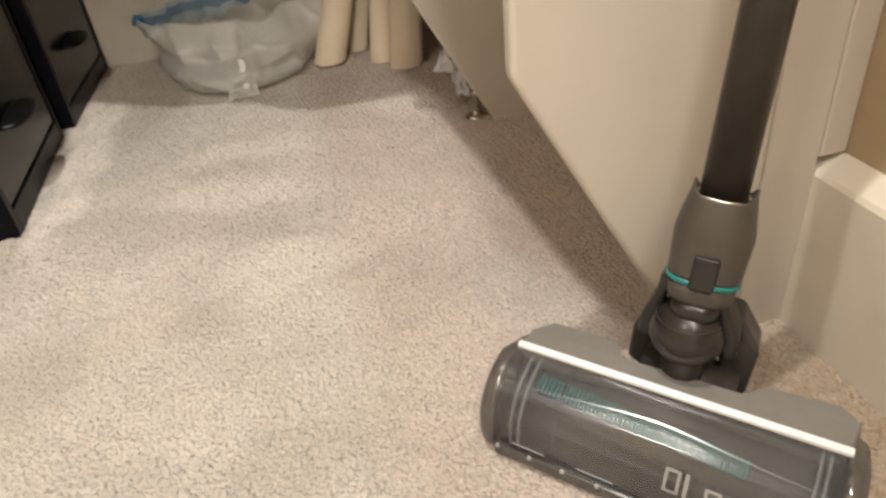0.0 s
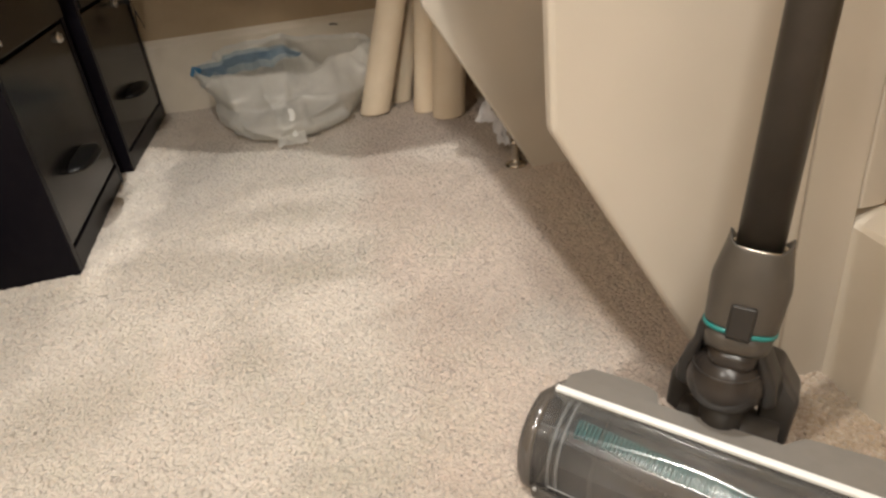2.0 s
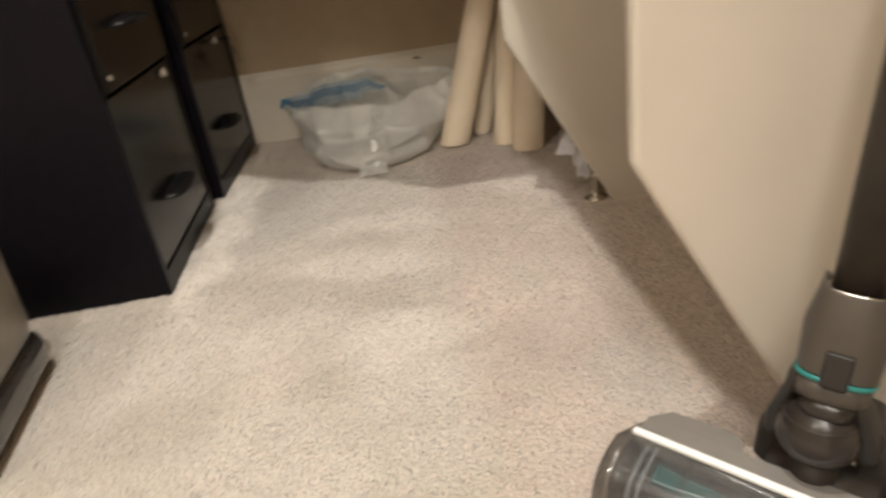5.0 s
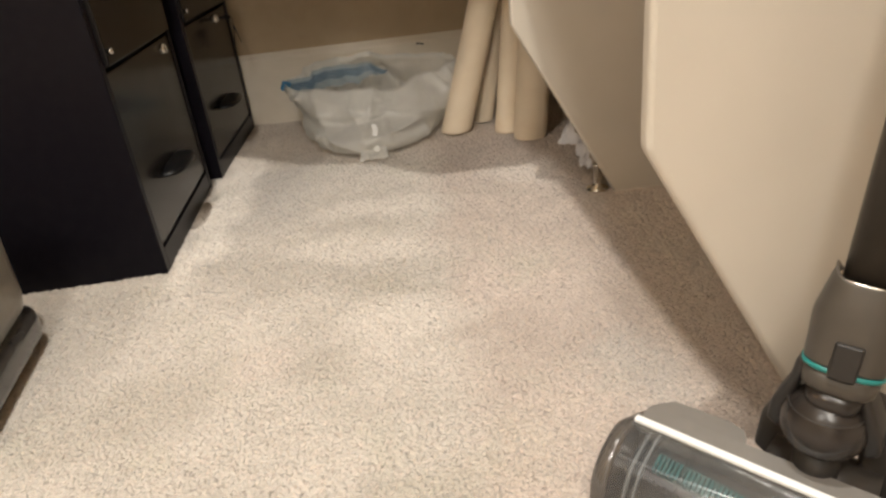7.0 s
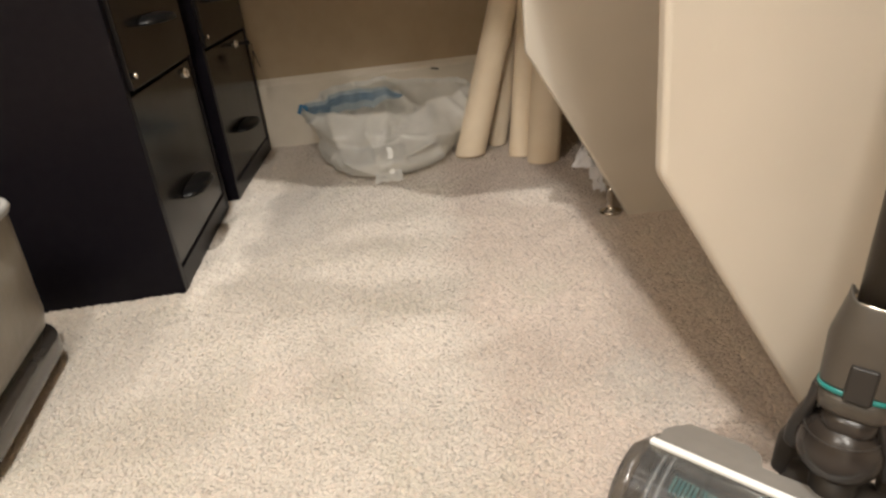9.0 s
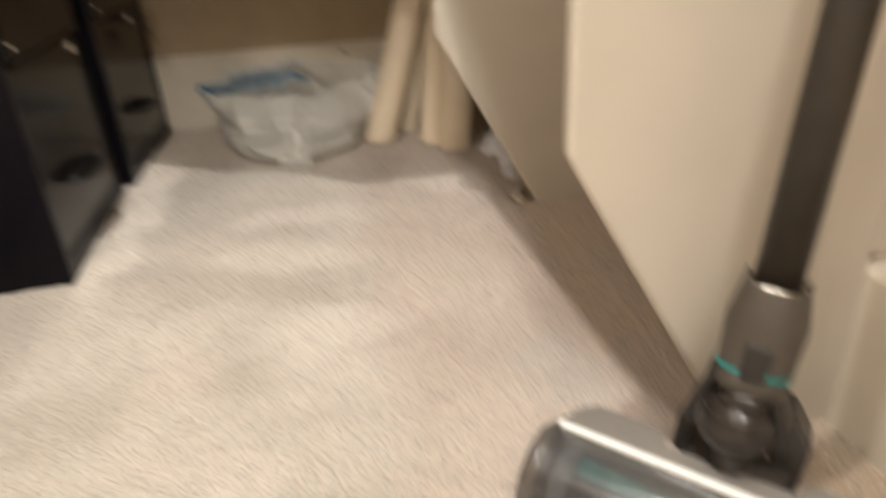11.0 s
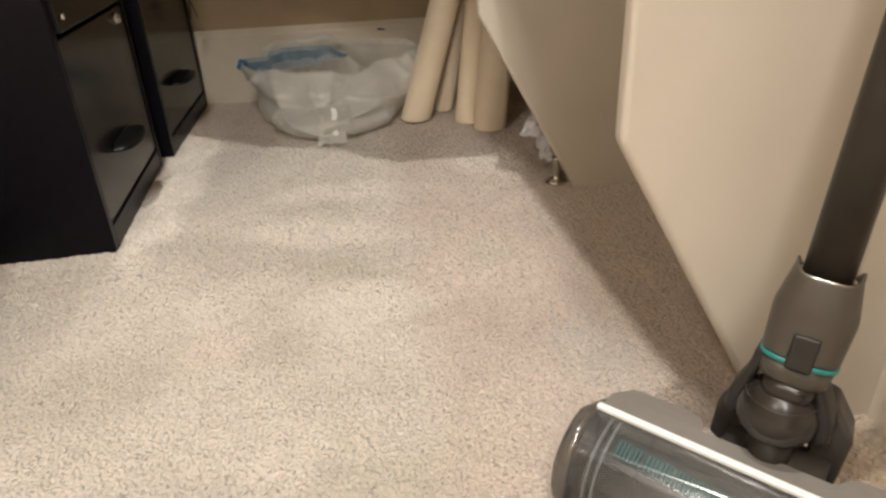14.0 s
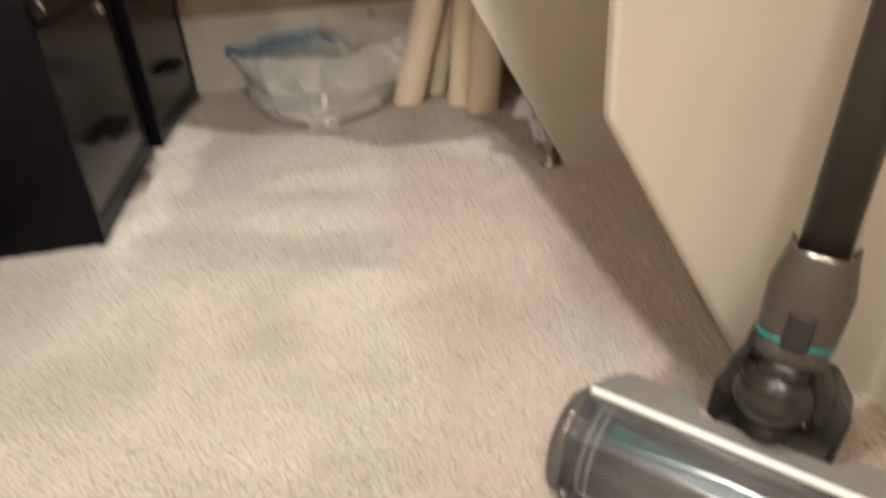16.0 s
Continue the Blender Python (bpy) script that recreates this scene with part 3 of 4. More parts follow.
def bag():
    root = tagged(empty("plastic_bag"), "crumpled translucent white plastic bag with a blue drawstring on the carpet", "plastic bag")
    NA, NR = 180, 56

    def foot(k):
        x, y = math.cos(k), math.sin(k)
        rx = 0.152 if x < 0 else 0.150
        ry = 0.165 if y > 0 else 0.188
        return Vector((0.328 + rx * x, 0.210 + ry * y, 0))

    def mouth(k):
        x, y = math.cos(k), math.sin(k)
        pinch = 1 - 0.55 * max(0.0, min(1.0, (x + 0.10) / 0.75)) ** 1.2
        h = 0.128 + 0.030 * max(0, y) * (1 + 0.15 * max(0, x)) - 0.004 * max(0, -y) + 0.022 * max(0, x) ** 4 - 0.012 * math.exp(-((x - 0.25) / 0.2) ** 2) * (y < 0)
        h += 0.012 * noise.noise((2.3 * x, 2.3 * y, 4.0)) + 0.004 * noise.noise((8 * x, 8 * y, 1.0))
        return Vector((0.332 + 0.198 * x, 0.252 - 0.035 * max(0, x) + 0.122 * y * pinch + 0.006 * noise.noise((5 * x, 5 * y, 2.0)), h))

    rings = []
    for j in range(NR):
        v = j / (NR - 1)
        ring = []
        for i in range(NA):
            k = 2 * math.pi * i / NA
            lo, hi = foot(k), mouth(k)
            if v < 0.22:
                u = v / 0.22
                c = Vector((0.33, 0.21, 0))
                p = c + (lo - c) * math.sin(u * math.pi / 2) ** 0.9
                p.z = 0.004 + 0.010 * u ** 4
                soft = u
            else:
                u = (v - 0.22) / 0.78
                p = lo.lerp(hi, u)
                out = Vector((math.cos(k), math.sin(k), 0))
                p += out * (0.024 - 0.034 * max(0.0, -math.cos(k)) ** 2) * math.sin(u * math.pi) ** 0.8
                p.z = 0.014 + (hi.z - 0.014) * (u ** 0.9)
                soft = 1.0
            q = Vector((p.x * 7.5, p.y * 7.5, p.z * 6 + 3))
            q += Vector((noise.noise(q * 0.8), noise.noise(q * 0.8 + Vector((7, 0, 0))), noise.noise(q * 0.8 + Vector((0, 7, 0))))) * 0.8
            d = noise.voronoi(q)[0]
            d2 = noise.voronoi(q * 2.6 + Vector((3, 1, 5)))[0]
            push = (d[0] - 0.45) * 0.034 + 0.012 * math.exp(-(d[1] - d[0]) / 0.06) + 0.0008 * math.exp(-(d2[1] - d2[0]) / 0.08)
            push += 0.003 * noise.noise(q * 1.9) + 0.026 * ((1 - abs(noise.noise(q * 0.55 + Vector((2, 9, 4))))) ** 6 - 0.35)
            # creases that run out from the knot in the front
            away = math.hypot(p.x - 0.365, p.z - 0.085)
            turn = math.atan2(p.z - 0.085, p.x - 0.365) + 0.5 * noise.noise(q * 0.7)
            if math.sin(k) < 0:
                push += 0.013 * (1 - abs(math.sin(2.5 * turn))) ** 5 * math.exp(-away / 0.10) - 0.004 * math.exp(-(away / 0.05) ** 2)
                low = (v - 0.22) / 0.78
                push += 0.020 * math.exp(-((low - 0.16) / 0.13) ** 2 - ((p.x - 0.27) / 0.09) ** 2)
                push -= 0.022 * math.exp(-((low - 0.50 - 0.8 * (p.x - 0.30)) / 0.11) ** 2 - ((p.x - 0.29) / 0.09) ** 2)
                push -= 0.014 * math.exp(-((low - 0.22) / 0.12) ** 2 - ((p.x - 0.43) / 0.06) ** 2)
            edge = 1.0 - 0.6 * max(0.0, (v - 0.85) / 0.15)
            out = Vector((math.cos(k), math.sin(k), 0.35))
            p = p + out * push * soft * edge
            p.z = max(0.003, p.z)
            p.y = min(p.y, 0.400 - 0.001 * (i % 3))
            ring.append(p)
        rings.append(ring)
    cx, cy = 0.335, 0.255
    bm = B()
    loft(bm, rings, caps=False)
    film = part("film", bm, BAG_FILM, root, "", True)
    # folded hem: a narrow double edge that follows the mouth
    hem = []
    for j in range(4):
        hem.append([p + (Vector((cx, cy, p.z)) - p).normalized() * (0.0012 * j + 0.001) + Vector((0, 0, (0.0015, 0.003, 0.001, -0.009)[j])) for p in rings[-1]])
    bm = B()
    loft(bm, hem, caps=False)
    part("hem", bm, BAG_FILM, root, "doubled hem of frosted film", True)
    # blue tie running in the hem from the far side round to the tip
    bm = B()
    inner, outer = [], []
    for i in range(62):
        k = math.radians(72 + 112 * i / 61)
        e = rings[-1][int(round(k / (2 * math.pi) * NA)) % NA]
        c = Vector((cx, cy, e.z))
        inward = (c - e).normalized()
        w = (0.013 + 0.004 * noise.noise((i * 0.2, 0, 3))) * min(1.0, 0.12 + i / 22) ** 0.7
        base = e + inward * (0.030 - 0.022 * (i / 61) ** 3) + Vector((0, 0, -0.030 + 0.024 * (i / 61) ** 3))
        inner.append(base + inward * 0.004 - Vector((0, 0, w)))
        outer.append(base + Vector((0, 0, w * 0.5)))
    loft(bm, [outer, inner], close=False)
    sleeve = B()
    loft(sleeve, [[p + Vector((0, 0.002, 0.010 * min(1, i / 18))) for i, p in enumerate(outer)], [p + Vector((0, 0.003, -0.004 * min(1, i / 18))) for i, p in enumerate(outer)], [p + Vector((0, 0.002, -0.020 * min(1, i / 18))) for i, p in enumerate(inner)]], close=False)
    part("drawstring_sleeve", sleeve, PALE_BLUE, root, "pale blue sleeve of the drawstring", True)
    tip = B()
    e = rings[-1][int(183 / 360 * NA)]
    part("drawstring", bm, BLUE_BAND, root, "blue plastic drawstring", True)
    box(tip, (-0.010, -0.005, -0.011), (0.012, 0.005, 0.013), 0.004, 3, Matrix.Translation(e + Vector((0.0, 0, -0.004))) @ pose(0, 0, 0, 10, 25, 30))
    part("drawstring_loop", tip, BLUE_TIE, root, "bright blue drawstring loop", True)
    # flattened front flap with its heat-sealed white tape
    rows = []
    for j in range(10):
        u = j / 9
        rows.append([Vector((0.305 + 0.050 * i / 11 + 0.012 * u * (i / 11 - 0.5), 0.048 - 0.062 * u + 0.008 * noise.noise((i * 0.3, j * 0.4, 2)), 0.036 - 0.030 * u + 0.010 * abs(noise.noise((i * 0.45, j * 0.3, 7))))) for i in range(12)])
    bm = B()
    loft(bm, rows, close=False)
    part("bottom_flap", bm, BAG_FILM, root, "sealed bottom flap of the bag", True)
    rows = [[Vector((0.330 + 0.006 * i + 0.003 * math.sin(j), 0.034 - 0.0035 * j, 0.070 - 0.0065 * j + 0.002 * (i == 1))) for i in range(3)] for j in range(9)]
    bm = B()
    loft(bm, rows, close=False)
    part("seal_tape", bm, BAG_FILM, root, "white sealing tape", True)
    return film


bag()

# ---- metal foot and papers beside the far panel ----


def metal_foot():
    bm = B()
    prof = [(0.020, 0.0), (0.020, 0.003), (0.015, 0.0055), (0.0085, 0.008), (0.0075, 0.012), (0.0075, 0.040), (0.0090, 0.042), (0.0090, 0.047), (0.006, 0.048)]
    loft(bm, [[Vector((0.733 + r * math.cos(a), -0.294 + r * math.sin(a), z)) for a in np.linspace(0, 2 * math.pi, 28, endpoint=False)] for r, z in prof])
    tagged(obj("metal_foot", bm, CHROME, smooth=True), "polished metal levelling foot with a flanged base on carpet", "furniture foot")


metal_foot()


def torn_paper(pts, seed):
    """A small crumpled scrap held behind the panel's edge: (x, z) corners from bottom to top."""
    bm = B()
    rows = []
    for j in range(9):
        v = j / 8
        row = []
        for i in range(7):
            u = i / 6
            (x0, z0), (x1, z1), (x2, z2), (x3, z3) = pts
            x = (x0 * (1 - u) + x1 * u) * (1 - v) + (x3 * (1 - u) + x2 * u) * v
            z = (z0 * (1 - u) + z1 * u) * (1 - v) + (z3 * (1 - u) + z2 * u) * v
            jag = 0.006 * noise.noise((i * 0.9 + seed, j * 0.8, seed))
            y = -0.300 + 0.010 * (1 - u) + 0.010 * noise.noise((i * 0.6, j * 0.45, seed + 3))
            row.append(Vector((x + jag, max(y, -0.301), max(0.004, z + jag))))
        rows.append(row)
    loft(bm, rows, close=False)
    bmesh.ops.solidify(bm, geom=list(bm.faces), thickness=0.0006)
    tagged(obj("crumpled_paper", bm, PAPER, smooth=True), "crumpled white tissue paper stuck behind the desk panel", "paper", "crumpled papers")


torn_paper([(0.703, 0.046), (0.722, 0.040), (0.712, 0.105), (0.690, 0.108)], 1.3)
torn_paper([(0.664, 0.090), (0.702, 0.088), (0.690, 0.140), (0.680, 0.122)], 4.1)

# dark scuff marks on the back baseboard, built as tiny raised blocks
def baseboard_scuffs():
    bm = B()
    box(bm, (0.452, 0.4005, 0.1610), (0.462, 0.4048, 0.1650), 0.001)
    box(bm, (0.465, 0.4010, 0.1590), (0.472, 0.4048, 0.1625), 0.001)
    box(bm, (0.460, 0.4030, 0.1605), (0.467, 0.4048, 0.1640), 0.0005)
    tagged(obj("scuff_marks", bm, BLACK_PLASTIC), "small dark scuff marks on the white baseboard", "cable clip")


baseboard_scuffs()

# ---- clear waste bin on a black base ----


def waste_bin():
    root = tagged(empty("waste_bin", pose(-0.225, -0.728, 0, 0, 0, 9)), "cloudy clear plastic waste bin on a dark smoky base", "waste bin")

    def outline(hx, hy, r, z, n=8):
        pts = []
        for sx, sy, a0 in ((1, 1, 0), (-1, 1, 90), (-1, -1, 180), (1, -1, 270)):
            for i in range(n + 1):
                a = math.radians(a0 + 90 * i / n)
                pts.append(Vector((sx * (hx - r) + r * math.cos(a), sy * (hy - r) + r * math.sin(a), z)))
        return pts
    prof = [(0.112, 0.132, 0.056), (0.126, 0.147, 0.058), (0.134, 0.156, 0.066), (0.137, 0.160, 0.084), (0.138, 0.162, 0.16), (0.139, 0.163, 0.226)]
    bm = B()
    loft(bm, [outline(hx, hy, 0.06, z) for hx, hy, z in prof] + [outline(hx - 0.003, hy - 0.003, 0.058, z) for hx, hy, z in prof[::-1]], caps=False)
    part("bin_body", bm, BIN_PLASTIC, root, "cloudy translucent plastic body", True)
    bm = B()
    loft(bm, [outline(hx, hy, 0.062, z) for hx, hy, z in ((0.137, 0.161, 0.225), (0.142, 0.166, 0.225), (0.144, 0.168, 0.230), (0.142, 0.166, 0.236), (0.137, 0.161, 0.236), (0.137, 0.161, 0.225))], caps=False)
    part("rim", bm, LOGO, root, "pale rolled rim", True)
    bm = B()
    loft(bm, [outline(0.134 + g, 0.157 + g, 0.055, z) for g, z in ((-0.010, 0.006), (-0.002, 0.010), (0.004, 0.018), (0.006, 0.026), (0.005, 0.034), (0.006, 0.040), (0.004, 0.048), (-0.006, 0.0555))])
    part("base", bm, SMOKE_PLASTIC, root, "dark smoky plastic base", True)
    for x, y in ((0.11, 0.13), (-0.11, 0.13), (0.11, -0.13), (-0.11, -0.13)):
        part("caster", tube(B(), (x - 0.009, y, 0.007), (x + 0.009, y, 0.007), 0.007, n=20), BLACK_PLASTIC, root, "", True)
    liner = B()
    loft(liner, [[p + Vector((0.010 * noise.noise(p * 18), 0.010 * noise.noise(p * 21), 0)) for p in outline(hx, hy, 0.05, z)] for hx, hy, z in ((0.09, 0.11, 0.062), (0.118, 0.14, 0.075), (0.120, 0.144, 0.11), (0.122, 0.147, 0.15))], caps=False)
    part("liner", liner, BAG_FILM, root, "crumpled white liner", True)


waste_bin()

# ---- cordless vacuum cleaner ----
# local frame of the floor head: x along the roller, y to its front, z up
HEAD = Matrix(((0.697, -0.717, 0, 0.6655), (-0.717, -0.697, 0, -1.058), (0, 0, 1, 0), (0, 0, 0, 1)))


def at_head(bm):
    for v in bm.verts:
        v.co = HEAD @ v.co
    return bm


def sweep_x(bm, prof, x0, x1, caps=True, rows=None):
    """A profile of (y, z) run along the roller; rows: (x, scale about the middle)."""
    rows = rows or [(x0, 1.0), (x1, 1.0)]
    my = sum(p[0] for p in prof) / len(prof)
    mz = sum(p[1] for p in prof) / len(prof)
    return loft(bm, [[Vector((x, my + (y - my) * k, mz + (z - mz) * k)) for y, z in prof] for x, k in rows], caps=caps)


def vacuum():
    root = tagged(empty("vacuum_cleaner"), "grey cordless stick vacuum with a clear floor head standing on carpet", "vacuum cleaner")
    arc = [(0.053 * math.sin(a) - 0.003, 0.030 + 0.048 * math.cos(a)) for a in np.linspace(0.02, math.pi / 2, 12)]
    front = arc + [(0.051, 0.022), (0.050, 0.012)]
    # clear hood: a curved sheet
    inner = [(y - 0.0022 * (i / len(front)) - 0.0004, z - 0.0022) for i, (y, z) in enumerate(front)]
    bm = sweep_x(B(), front + inner[::-1], -0.124, 0.124)
    hood = part("clear_hood", bm, CLEAR_COVER, root, "clear plastic hood over the roller", True)
    hood.matrix_basis = HEAD
    hood.visible_shadow = False
    # moulded inner seams of the hood
    for x in (-0.112, -0.1045, 0.1085, 0.114):
        rib = [(y - 0.0035, z - 0.0035) for y, z in front] + [(y - 0.0060, z - 0.0060) for y, z in front][::-1]
        part("hood_rib", at_head(sweep_x(B(), rib, x, x + 0.0018)), LOGO, root, "", True)
    wall = [(y - 0.0035, z - 0.0035) for y, z in front] + [(y * 0.86 - 0.004, z * 0.86 + 0.004) for y, z in front][::-1]
    part("hood_partition", at_head(sweep_x(B(), wall, -0.0745, -0.0733)), END_SMOKE, root, "thin clear partition inside the hood", True)
    # end caps
    outer = [(-0.012, 0.074)] + [(y + 0.002, z + 0.0012) for y, z in front] + [(0.050, 0.008), (-0.040, 0.008), (-0.046, 0.03), (-0.042, 0.060)]
    for s in (-1, 1):
        rows = [(s * 0.1245, 1.0), (s * 0.130, 0.99), (s * 0.1345, 0.96), (s * 0.138, 0.89), (s * 0.1390, 0.72)]
        part("end_cap", at_head(sweep_x(B(), outer, 0, 0, True, rows)), END_SMOKE, root, "rounded dark smoke end cap", True)
    # sole and chin with its small pale rivets
    part("sole", at_head(box(B(), (-0.124, -0.045, 0.006), (0.124, 0.049, 0.0115), 0.002)), BLACK_PLASTIC, root)
    chin = at_head(box(B(), (-0.123, 0.0505, 0.004), (0.123, 0.0545, 0.0165), 0.0022))
    part("chin_bumper", chin, END_SMOKE, root, "dark front bumper lip")
    for i in range(9):
        x = -0.118 + 0.029 * i
        part("rivet", at_head(box(B(), (x - 0.0016, 0.0545, 0.0165), (x + 0.0016, 0.0570, 0.0200), 0.0006)), LOGO, root)
    for i in range(4):
        x = -0.108 + 0.058 * i
        part("slot_edge", at_head(box(B(), (x, 0.0506, 0.0225), (x + 0.030, 0.0516, 0.0231), 0.0003)), LOGO, root)
    # roller
    roll = B()
    tube(roll, (-0.118, 0.006, 0.036), (0.118, 0.006, 0.036), 0.0255, n=36)
    roller = part("brush_roll", at_head(roll), BRUSH_GREY, root, "grey plush brush roll", True)
    tufts = B()
    for i in range(46):
        x = -0.096 + 0.0036 * i
        ang = 1.22 - 0.30 * (i / 45)
        c = Vector((x, 0.006 + 0.0255 * math.cos(ang), 0.036 + 0.0255 * math.sin(ang)))
        n = Vector((0, math.cos(ang), math.sin(ang)))
        t = Vector((0, -math.sin(ang), math.cos(ang)))
        ring0 = [c + Vector((0.0010 * a, 0, 0)) + t * 0.0075 * b for a, b in ((-1, -1), (1, -1), (1, 1), (-1, 1))]
        ring1 = [p + n * 0.0085 + Vector((0.0007, 0, 0)) for p in ring0]
        loft(tufts, [ring0, ring1])
    part("bristle_strip", at_head(tufts), TEAL_BRISTLE, roller, "teal nylon bristles in a spiral")
    second = B()
    for i in range(52):
        x = -0.106 + 0.0041 * i
        ang = 0.75 - 0.9 * (i / 51)
        c = Vector((x, 0.006 + 0.0255 * math.cos(ang), 0.036 + 0.0255 * math.sin(ang)))
        n = Vector((0, math.cos(ang), math.sin(ang)))
        t = Vector((0, -math.sin(ang), math.cos(ang)))
        ring0 = [c + Vector((0.0012 * a, 0, 0)) + t * 0.0016 * b for a, b in ((-1, -1), (1, -1), (1, 1), (-1, 1))]
        loft(second, [ring0, [p + n * 0.006 for p in ring0]])
    part("bristle_strip", at_head(second), DARK_BRISTLE, roller, "grey bristle row")
    # bright strip and rear housing
    part("accent_strip", at_head(box(B(), (-0.1265, -0.0085, 0.0775), (0.1265, -0.0022, 0.0822), 0.0012)), STRIP_WHITE, root, "bright silver accent strip")
    lift = lambda pts, z: [Vector((x, y, z)) for x, y in pts]
    plan = [(-0.1265, -0.010), (-0.1265, -0.030), (-0.113, -0.050), (-0.066, -0.052), (-0.052, -0.047), (-0.047, -0.036), (-0.046, -0.028),
            (0.052, -0.030), (0.056, -0.040), (0.064, -0.050), (0.116, -0.055), (0.130, -0.040), (0.1265, -0.010)]
    bm = B()
    loft(bm, [lift(plan, 0.020), lift(plan, 0.070), [Vector((x * 0.985, y * 0.93 - 0.0006, 0.0785 - 0.10 * max(0, -y - 0.03))) for x, y in plan]])
    bmesh.ops.bevel(bm, geom=[e for e in bm.edges if all(v.co.z > 0.069 for v in e.verts)], offset=0.0012, segments=2, affect="EDGES")
    part("rear_housing", at_head(bm), HEAD_PLASTIC, root, "matt grey rear housing")
    # motor lump, hinge arms and pivot
    bm = B()
    tube(bm, (-0.030, -0.050, 0.052), (0.044, -0.050, 0.052), 0.026, n=28)
    part("motor_cover", at_head(bm), DARK_PLASTIC, root, "dark round motor cover", True)
    for k, wing in ((-1, [(-0.014, 0.122), (-0.030, 0.116), (-0.041, 0.094), (-0.043, 0.060), (-0.028, 0.052), (-0.020, 0.075)]),
                    (1, [(0.018, 0.126), (0.034, 0.124), (0.050, 0.100), (0.046, 0.056), (0.030, 0.050), (0.022, 0.076)])):
        bm = B()
        extrude_profile(bm, [(x, -0.088 + 0.10 * (0.13 - z), z) for x, z in wing], (0.004 * k, 0.030, 0.0), 0.004, 3)
        part("hinge_wing", at_head(bm), DARK_PLASTIC, root, "dark faceted hinge wing")
        part("hinge_lug", at_head(box(B(), (0.028 * k + 0.003 - 0.008, -0.056, 0.034), (0.028 * k + 0.003 + 0.008, -0.034, 0.074), 0.005, 3)), BLACK_PLASTIC, root, "black hinge lug")
    bm = B()
    dome = []
    for j in range(1, 14):
        a = math.pi * j / 14
        dome.append([Vector((0.002 + 0.0300 * math.sin(a) * math.cos(b), -0.042 + 0.0295 * math.sin(a) * math.sin(b), 0.116 - 0.0280 * math.cos(a))) for b in np.linspace(0, 2 * math.pi, 32, endpoint=False)])
    loft(bm, dome)
    part("pivot_dome", at_head(bm), DOME_PLASTIC, root, "shiny dark pivot dome", True)
    seam = B()
    arc2 = [Vector((0.002 + 0.0252 * math.cos(b), -0.042 + 0.0248 * math.sin(b), 0.1315)) for b in np.linspace(0.1, math.pi - 0.1, 24)]
    for p0, p1 in zip(arc2, arc2[1:]):
        tube(seam, p0, p1, 0.0006, n=8, caps=False)
    part("dome_seam", at_head(seam), DARK_PLASTIC, root, "raised seam on the dome", True)
    bm = B()
    tube(bm, (0.002, -0.036, 0.030), (0.002, -0.040, 0.100), 0.0150, 0.0170, n=24)
    part("neck_column", at_head(bm), BLACK_PLASTIC, root, "dark neck column", True)
    for k in (-1, 1):
        bm = B()
        extrude_profile(bm, [(0.002 + k * x, -0.060, z) for x, z in ((0.014, 0.166), (0.0235, 0.166), (0.0265, 0.146), (0.0365, 0.122), (0.0380, 0.104), (0.0285, 0.098), (0.0240, 0.118), (0.0205, 0.140))], (0, 0.024, 0), 0.0035, 3)
        part("yoke_arm", at_head(bm), BLACK_PLASTIC, root, "black yoke arm round the dome", True)
    hose = B()
    prof = []
    for i in range(15):
        prof.append((0.0090 + 0.0012 * (i % 2), 0.058 + 0.0024 * i))
    loft(hose, [[Vector((0.004 + r * math.cos(a), -0.0215 - 0.35 * (z - 0.058) + r * math.sin(a) * 0.6, z)) for a in np.linspace(0, 2 * math.pi, 20, endpoint=False)] for r, z in prof])
    part("corrugated_hose", at_head(hose), BLACK_PLASTIC, root, "ribbed black hose", True)
    # collar
    A0, A1 = Vector((0.6989, -1.0318, 0.138)), Vector((0.7199, -1.0168, 0.222))
    ax = (A1 - A0).normalized()
    right = Vector((0.80, -0.60, 0))
    right = (right - ax * right.dot(ax)).normalized()
    fwd = ax.cross(right).normalized()
    if fwd.dot(Vector((-0.6, -0.8, 0))) < 0:
        fwd = -fwd

    def ring(s, hw, hd, n=36, power=2.6, horn=0.0):
        c = A0 + (A1 - A0) * s
        out = []
        for i in range(n):
            a = 2 * math.pi * i / n
            ca, sa = math.cos(a), math.sin(a)
            out.append(c + right * hw * math.copysign(abs(ca) ** (2 / power), ca) + ax * horn * abs(ca) ** 5 + fwd * hd * math.copysign(abs(sa) ** (2 / power), sa))
        return out
    bm = B()
    loft(bm, [ring(0.315, 0.0258, 0.0235), ring(0.34, 0.0262, 0.0238), ring(0.68, 0.0280, 0.0245), ring(0.74, 0.0276, 0.0242), ring(0.985, 0.0222, 0.0212, horn=0.006), ring(1.0, 0.0220, 0.0208, horn=0.009), ring(1.0, 0.0205, 0.0195, horn=0.0085), ring(0.93, 0.0200, 0.0190)])
    collar = part("collar", bm, GREY_PLASTIC, root, "warm grey collar", True)
    bm = B()
    loft(bm, [ring(0.270, 0.0254, 0.0232), ring(0.280, 0.0264, 0.0241), ring(0.312, 0.0266, 0.0242)])
    part("teal_ring", bm, TEAL, collar, "thin teal ring", True)
    bm = B()
    loft(bm, [ring(0.09, 0.0205, 0.0190), ring(0.12, 0.0232, 0.0212), ring(0.268, 0.0252, 0.0230)])
    part("lower_sleeve", bm, GREY_PLASTIC, collar, "grey lower sleeve", True)
    bm = B()
    c = A0 + (A1 - A0) * 0.40 + fwd * 0.0232
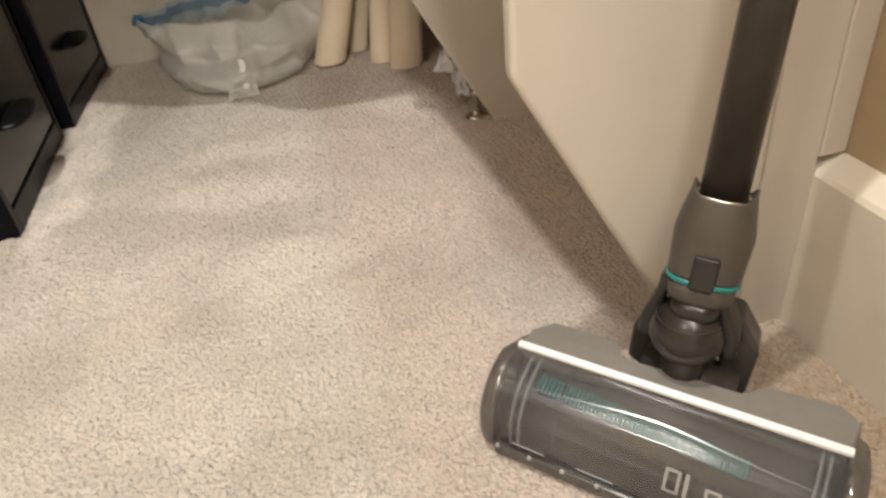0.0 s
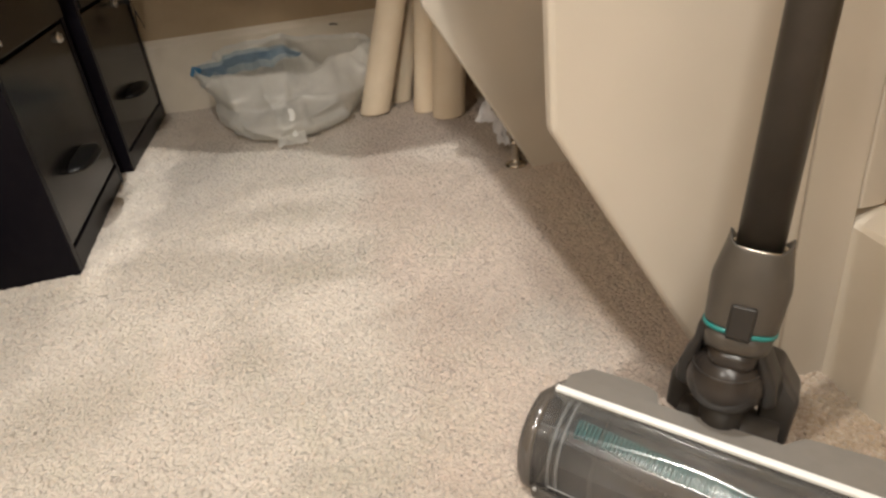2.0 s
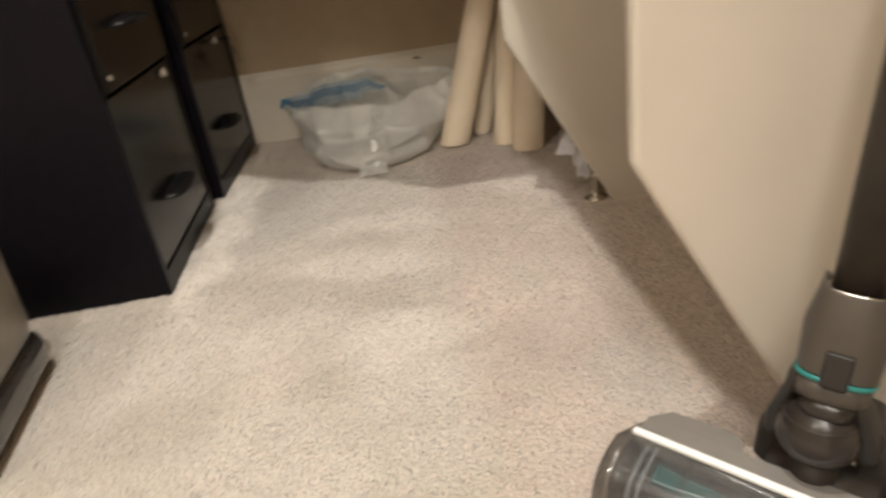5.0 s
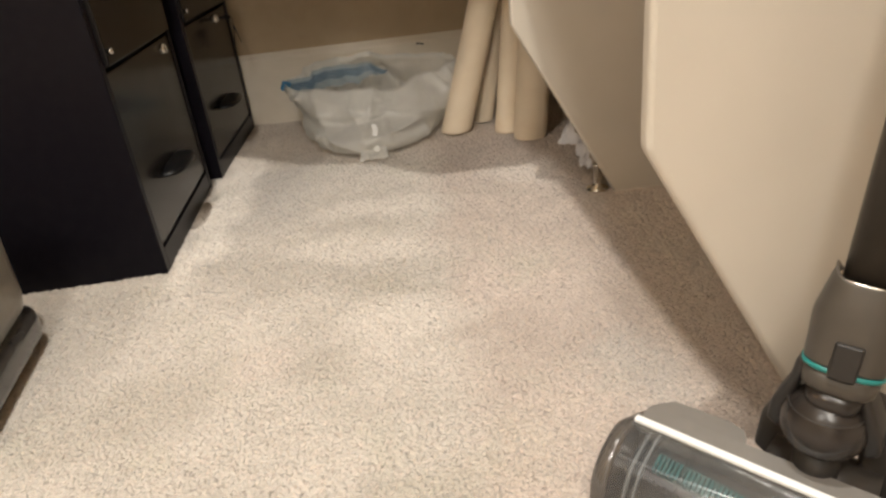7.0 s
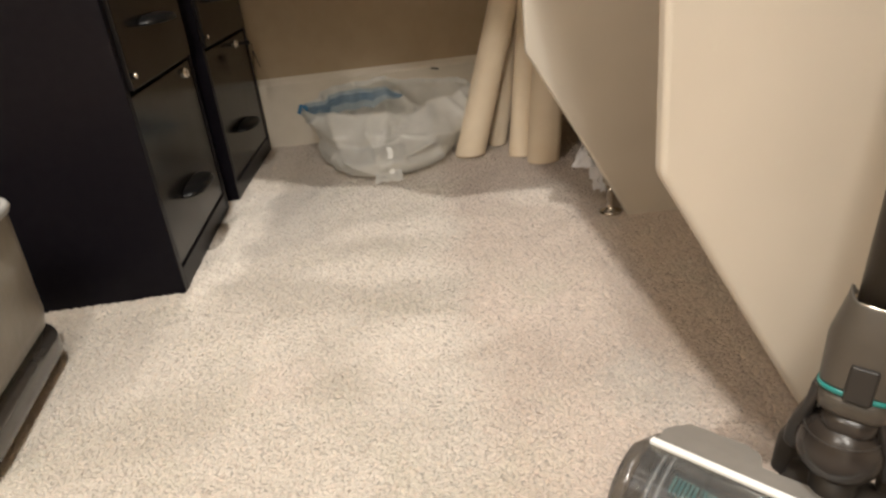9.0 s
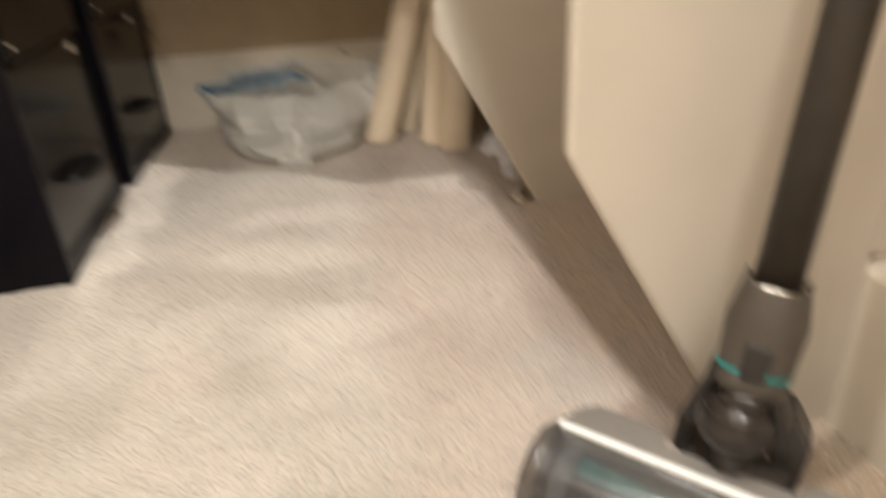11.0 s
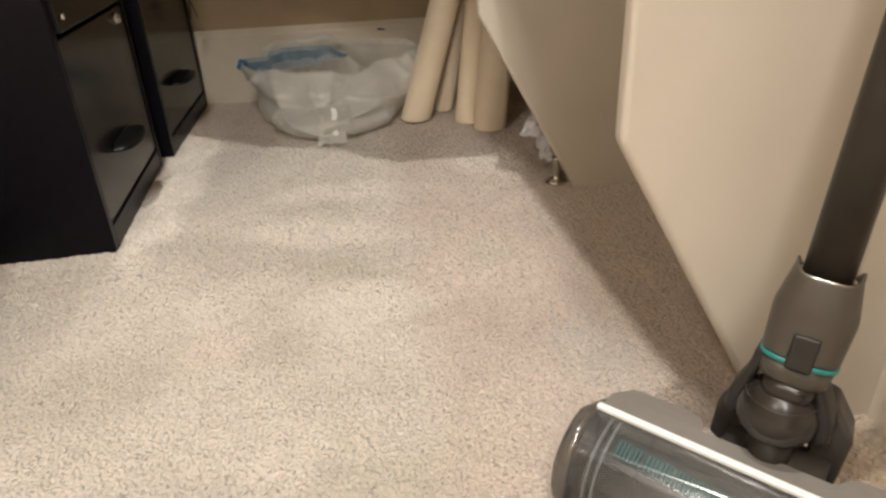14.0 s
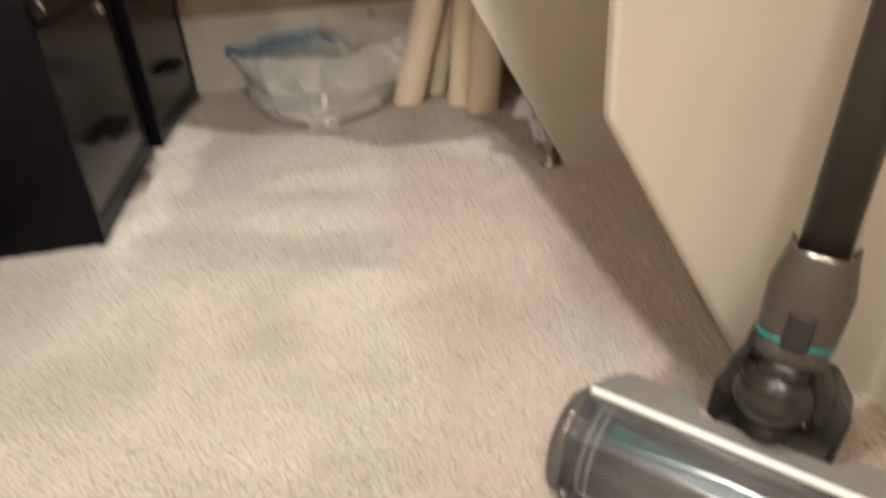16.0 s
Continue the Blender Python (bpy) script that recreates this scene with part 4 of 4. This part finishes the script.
    fr = Matrix((right, fwd, ax)).transposed().to_4x4()
    box(bm, (-0.0088, -0.003, -0.013), (0.0088, 0.0035, 0.013), 0.0018, 2, Matrix.Translation(c) @ fr)
    part("release_button", bm, BLACK_PLASTIC, collar, "black release button")
    # neck joint below the sleeve
    bm = B()
    loft(bm, [ring(-0.10, 0.0170, 0.0165), ring(0.095, 0.0200, 0.0185)])
    part("neck_joint", bm, DOME_PLASTIC, root, "dark neck joint", True)
    # wand
    d = Vector((0.1425, 0.083, 1.0)).normalized()
    w0 = Vector((0.7194, -1.0167, 0.220))
    bm = B()
    side = Vector((0.80, -0.60, 0))
    side = (side - d * side.dot(d)).normalized()
    depth = d.cross(side).normalized()

    def wring(s, r0, r1):
        return [w0 + d * s + side * r0 * math.copysign(abs(math.cos(a)) ** 0.8, math.cos(a)) + depth * r1 * math.copysign(abs(math.sin(a)) ** 0.8, math.sin(a)) for a in np.linspace(0, 2 * math.pi, 36, endpoint=False)]
    loft(bm, [wring(-0.02, 0.0164, 0.0152), wring(0.62, 0.0164, 0.0152)])
    part("wand", bm, WAND_METAL, root, "dark brushed metal wand", True)
    bm = B()
    loft(bm, [ring(0.985, 0.0204, 0.0209), ring(1.010, 0.0204, 0.0209), ring(1.010, 0.0180, 0.0184), ring(0.985, 0.0180, 0.0184)])
    part("chrome_band", bm, CHROME, root, "thin chrome band", True)
    # printed mark on the hood as plain bars
    def band(x0, x1, a0, a1):
        rows = [[Vector((x, 0.0536 * math.sin(a) - 0.003, 0.030 + 0.0486 * math.cos(a))) for x in (x0, x1)] for a in np.linspace(a0, a1, 4)]
        return rows
    for i in range(6):
        x, w, top = 0.016 + 0.0145 * i, (0.0115 if i != 1 else 0.0030), (1.02 if i in (0, 1) else 1.12)
        bm = B()
        pieces = [(x, x + w, top, 1.42)] if i == 1 else [(x, x + 0.0024, top, 1.42), (x + w - 0.0024, x + w, top, 1.42), (x + 0.0025, x + w - 0.0025, top, top + 0.05), (x + 0.0025, x + w - 0.0025, 1.37, 1.42)]
        for piece in pieces:
            loft(bm, band(*piece), close=False)
        part("printed_mark", bm, PRINT, hood)


vacuum()
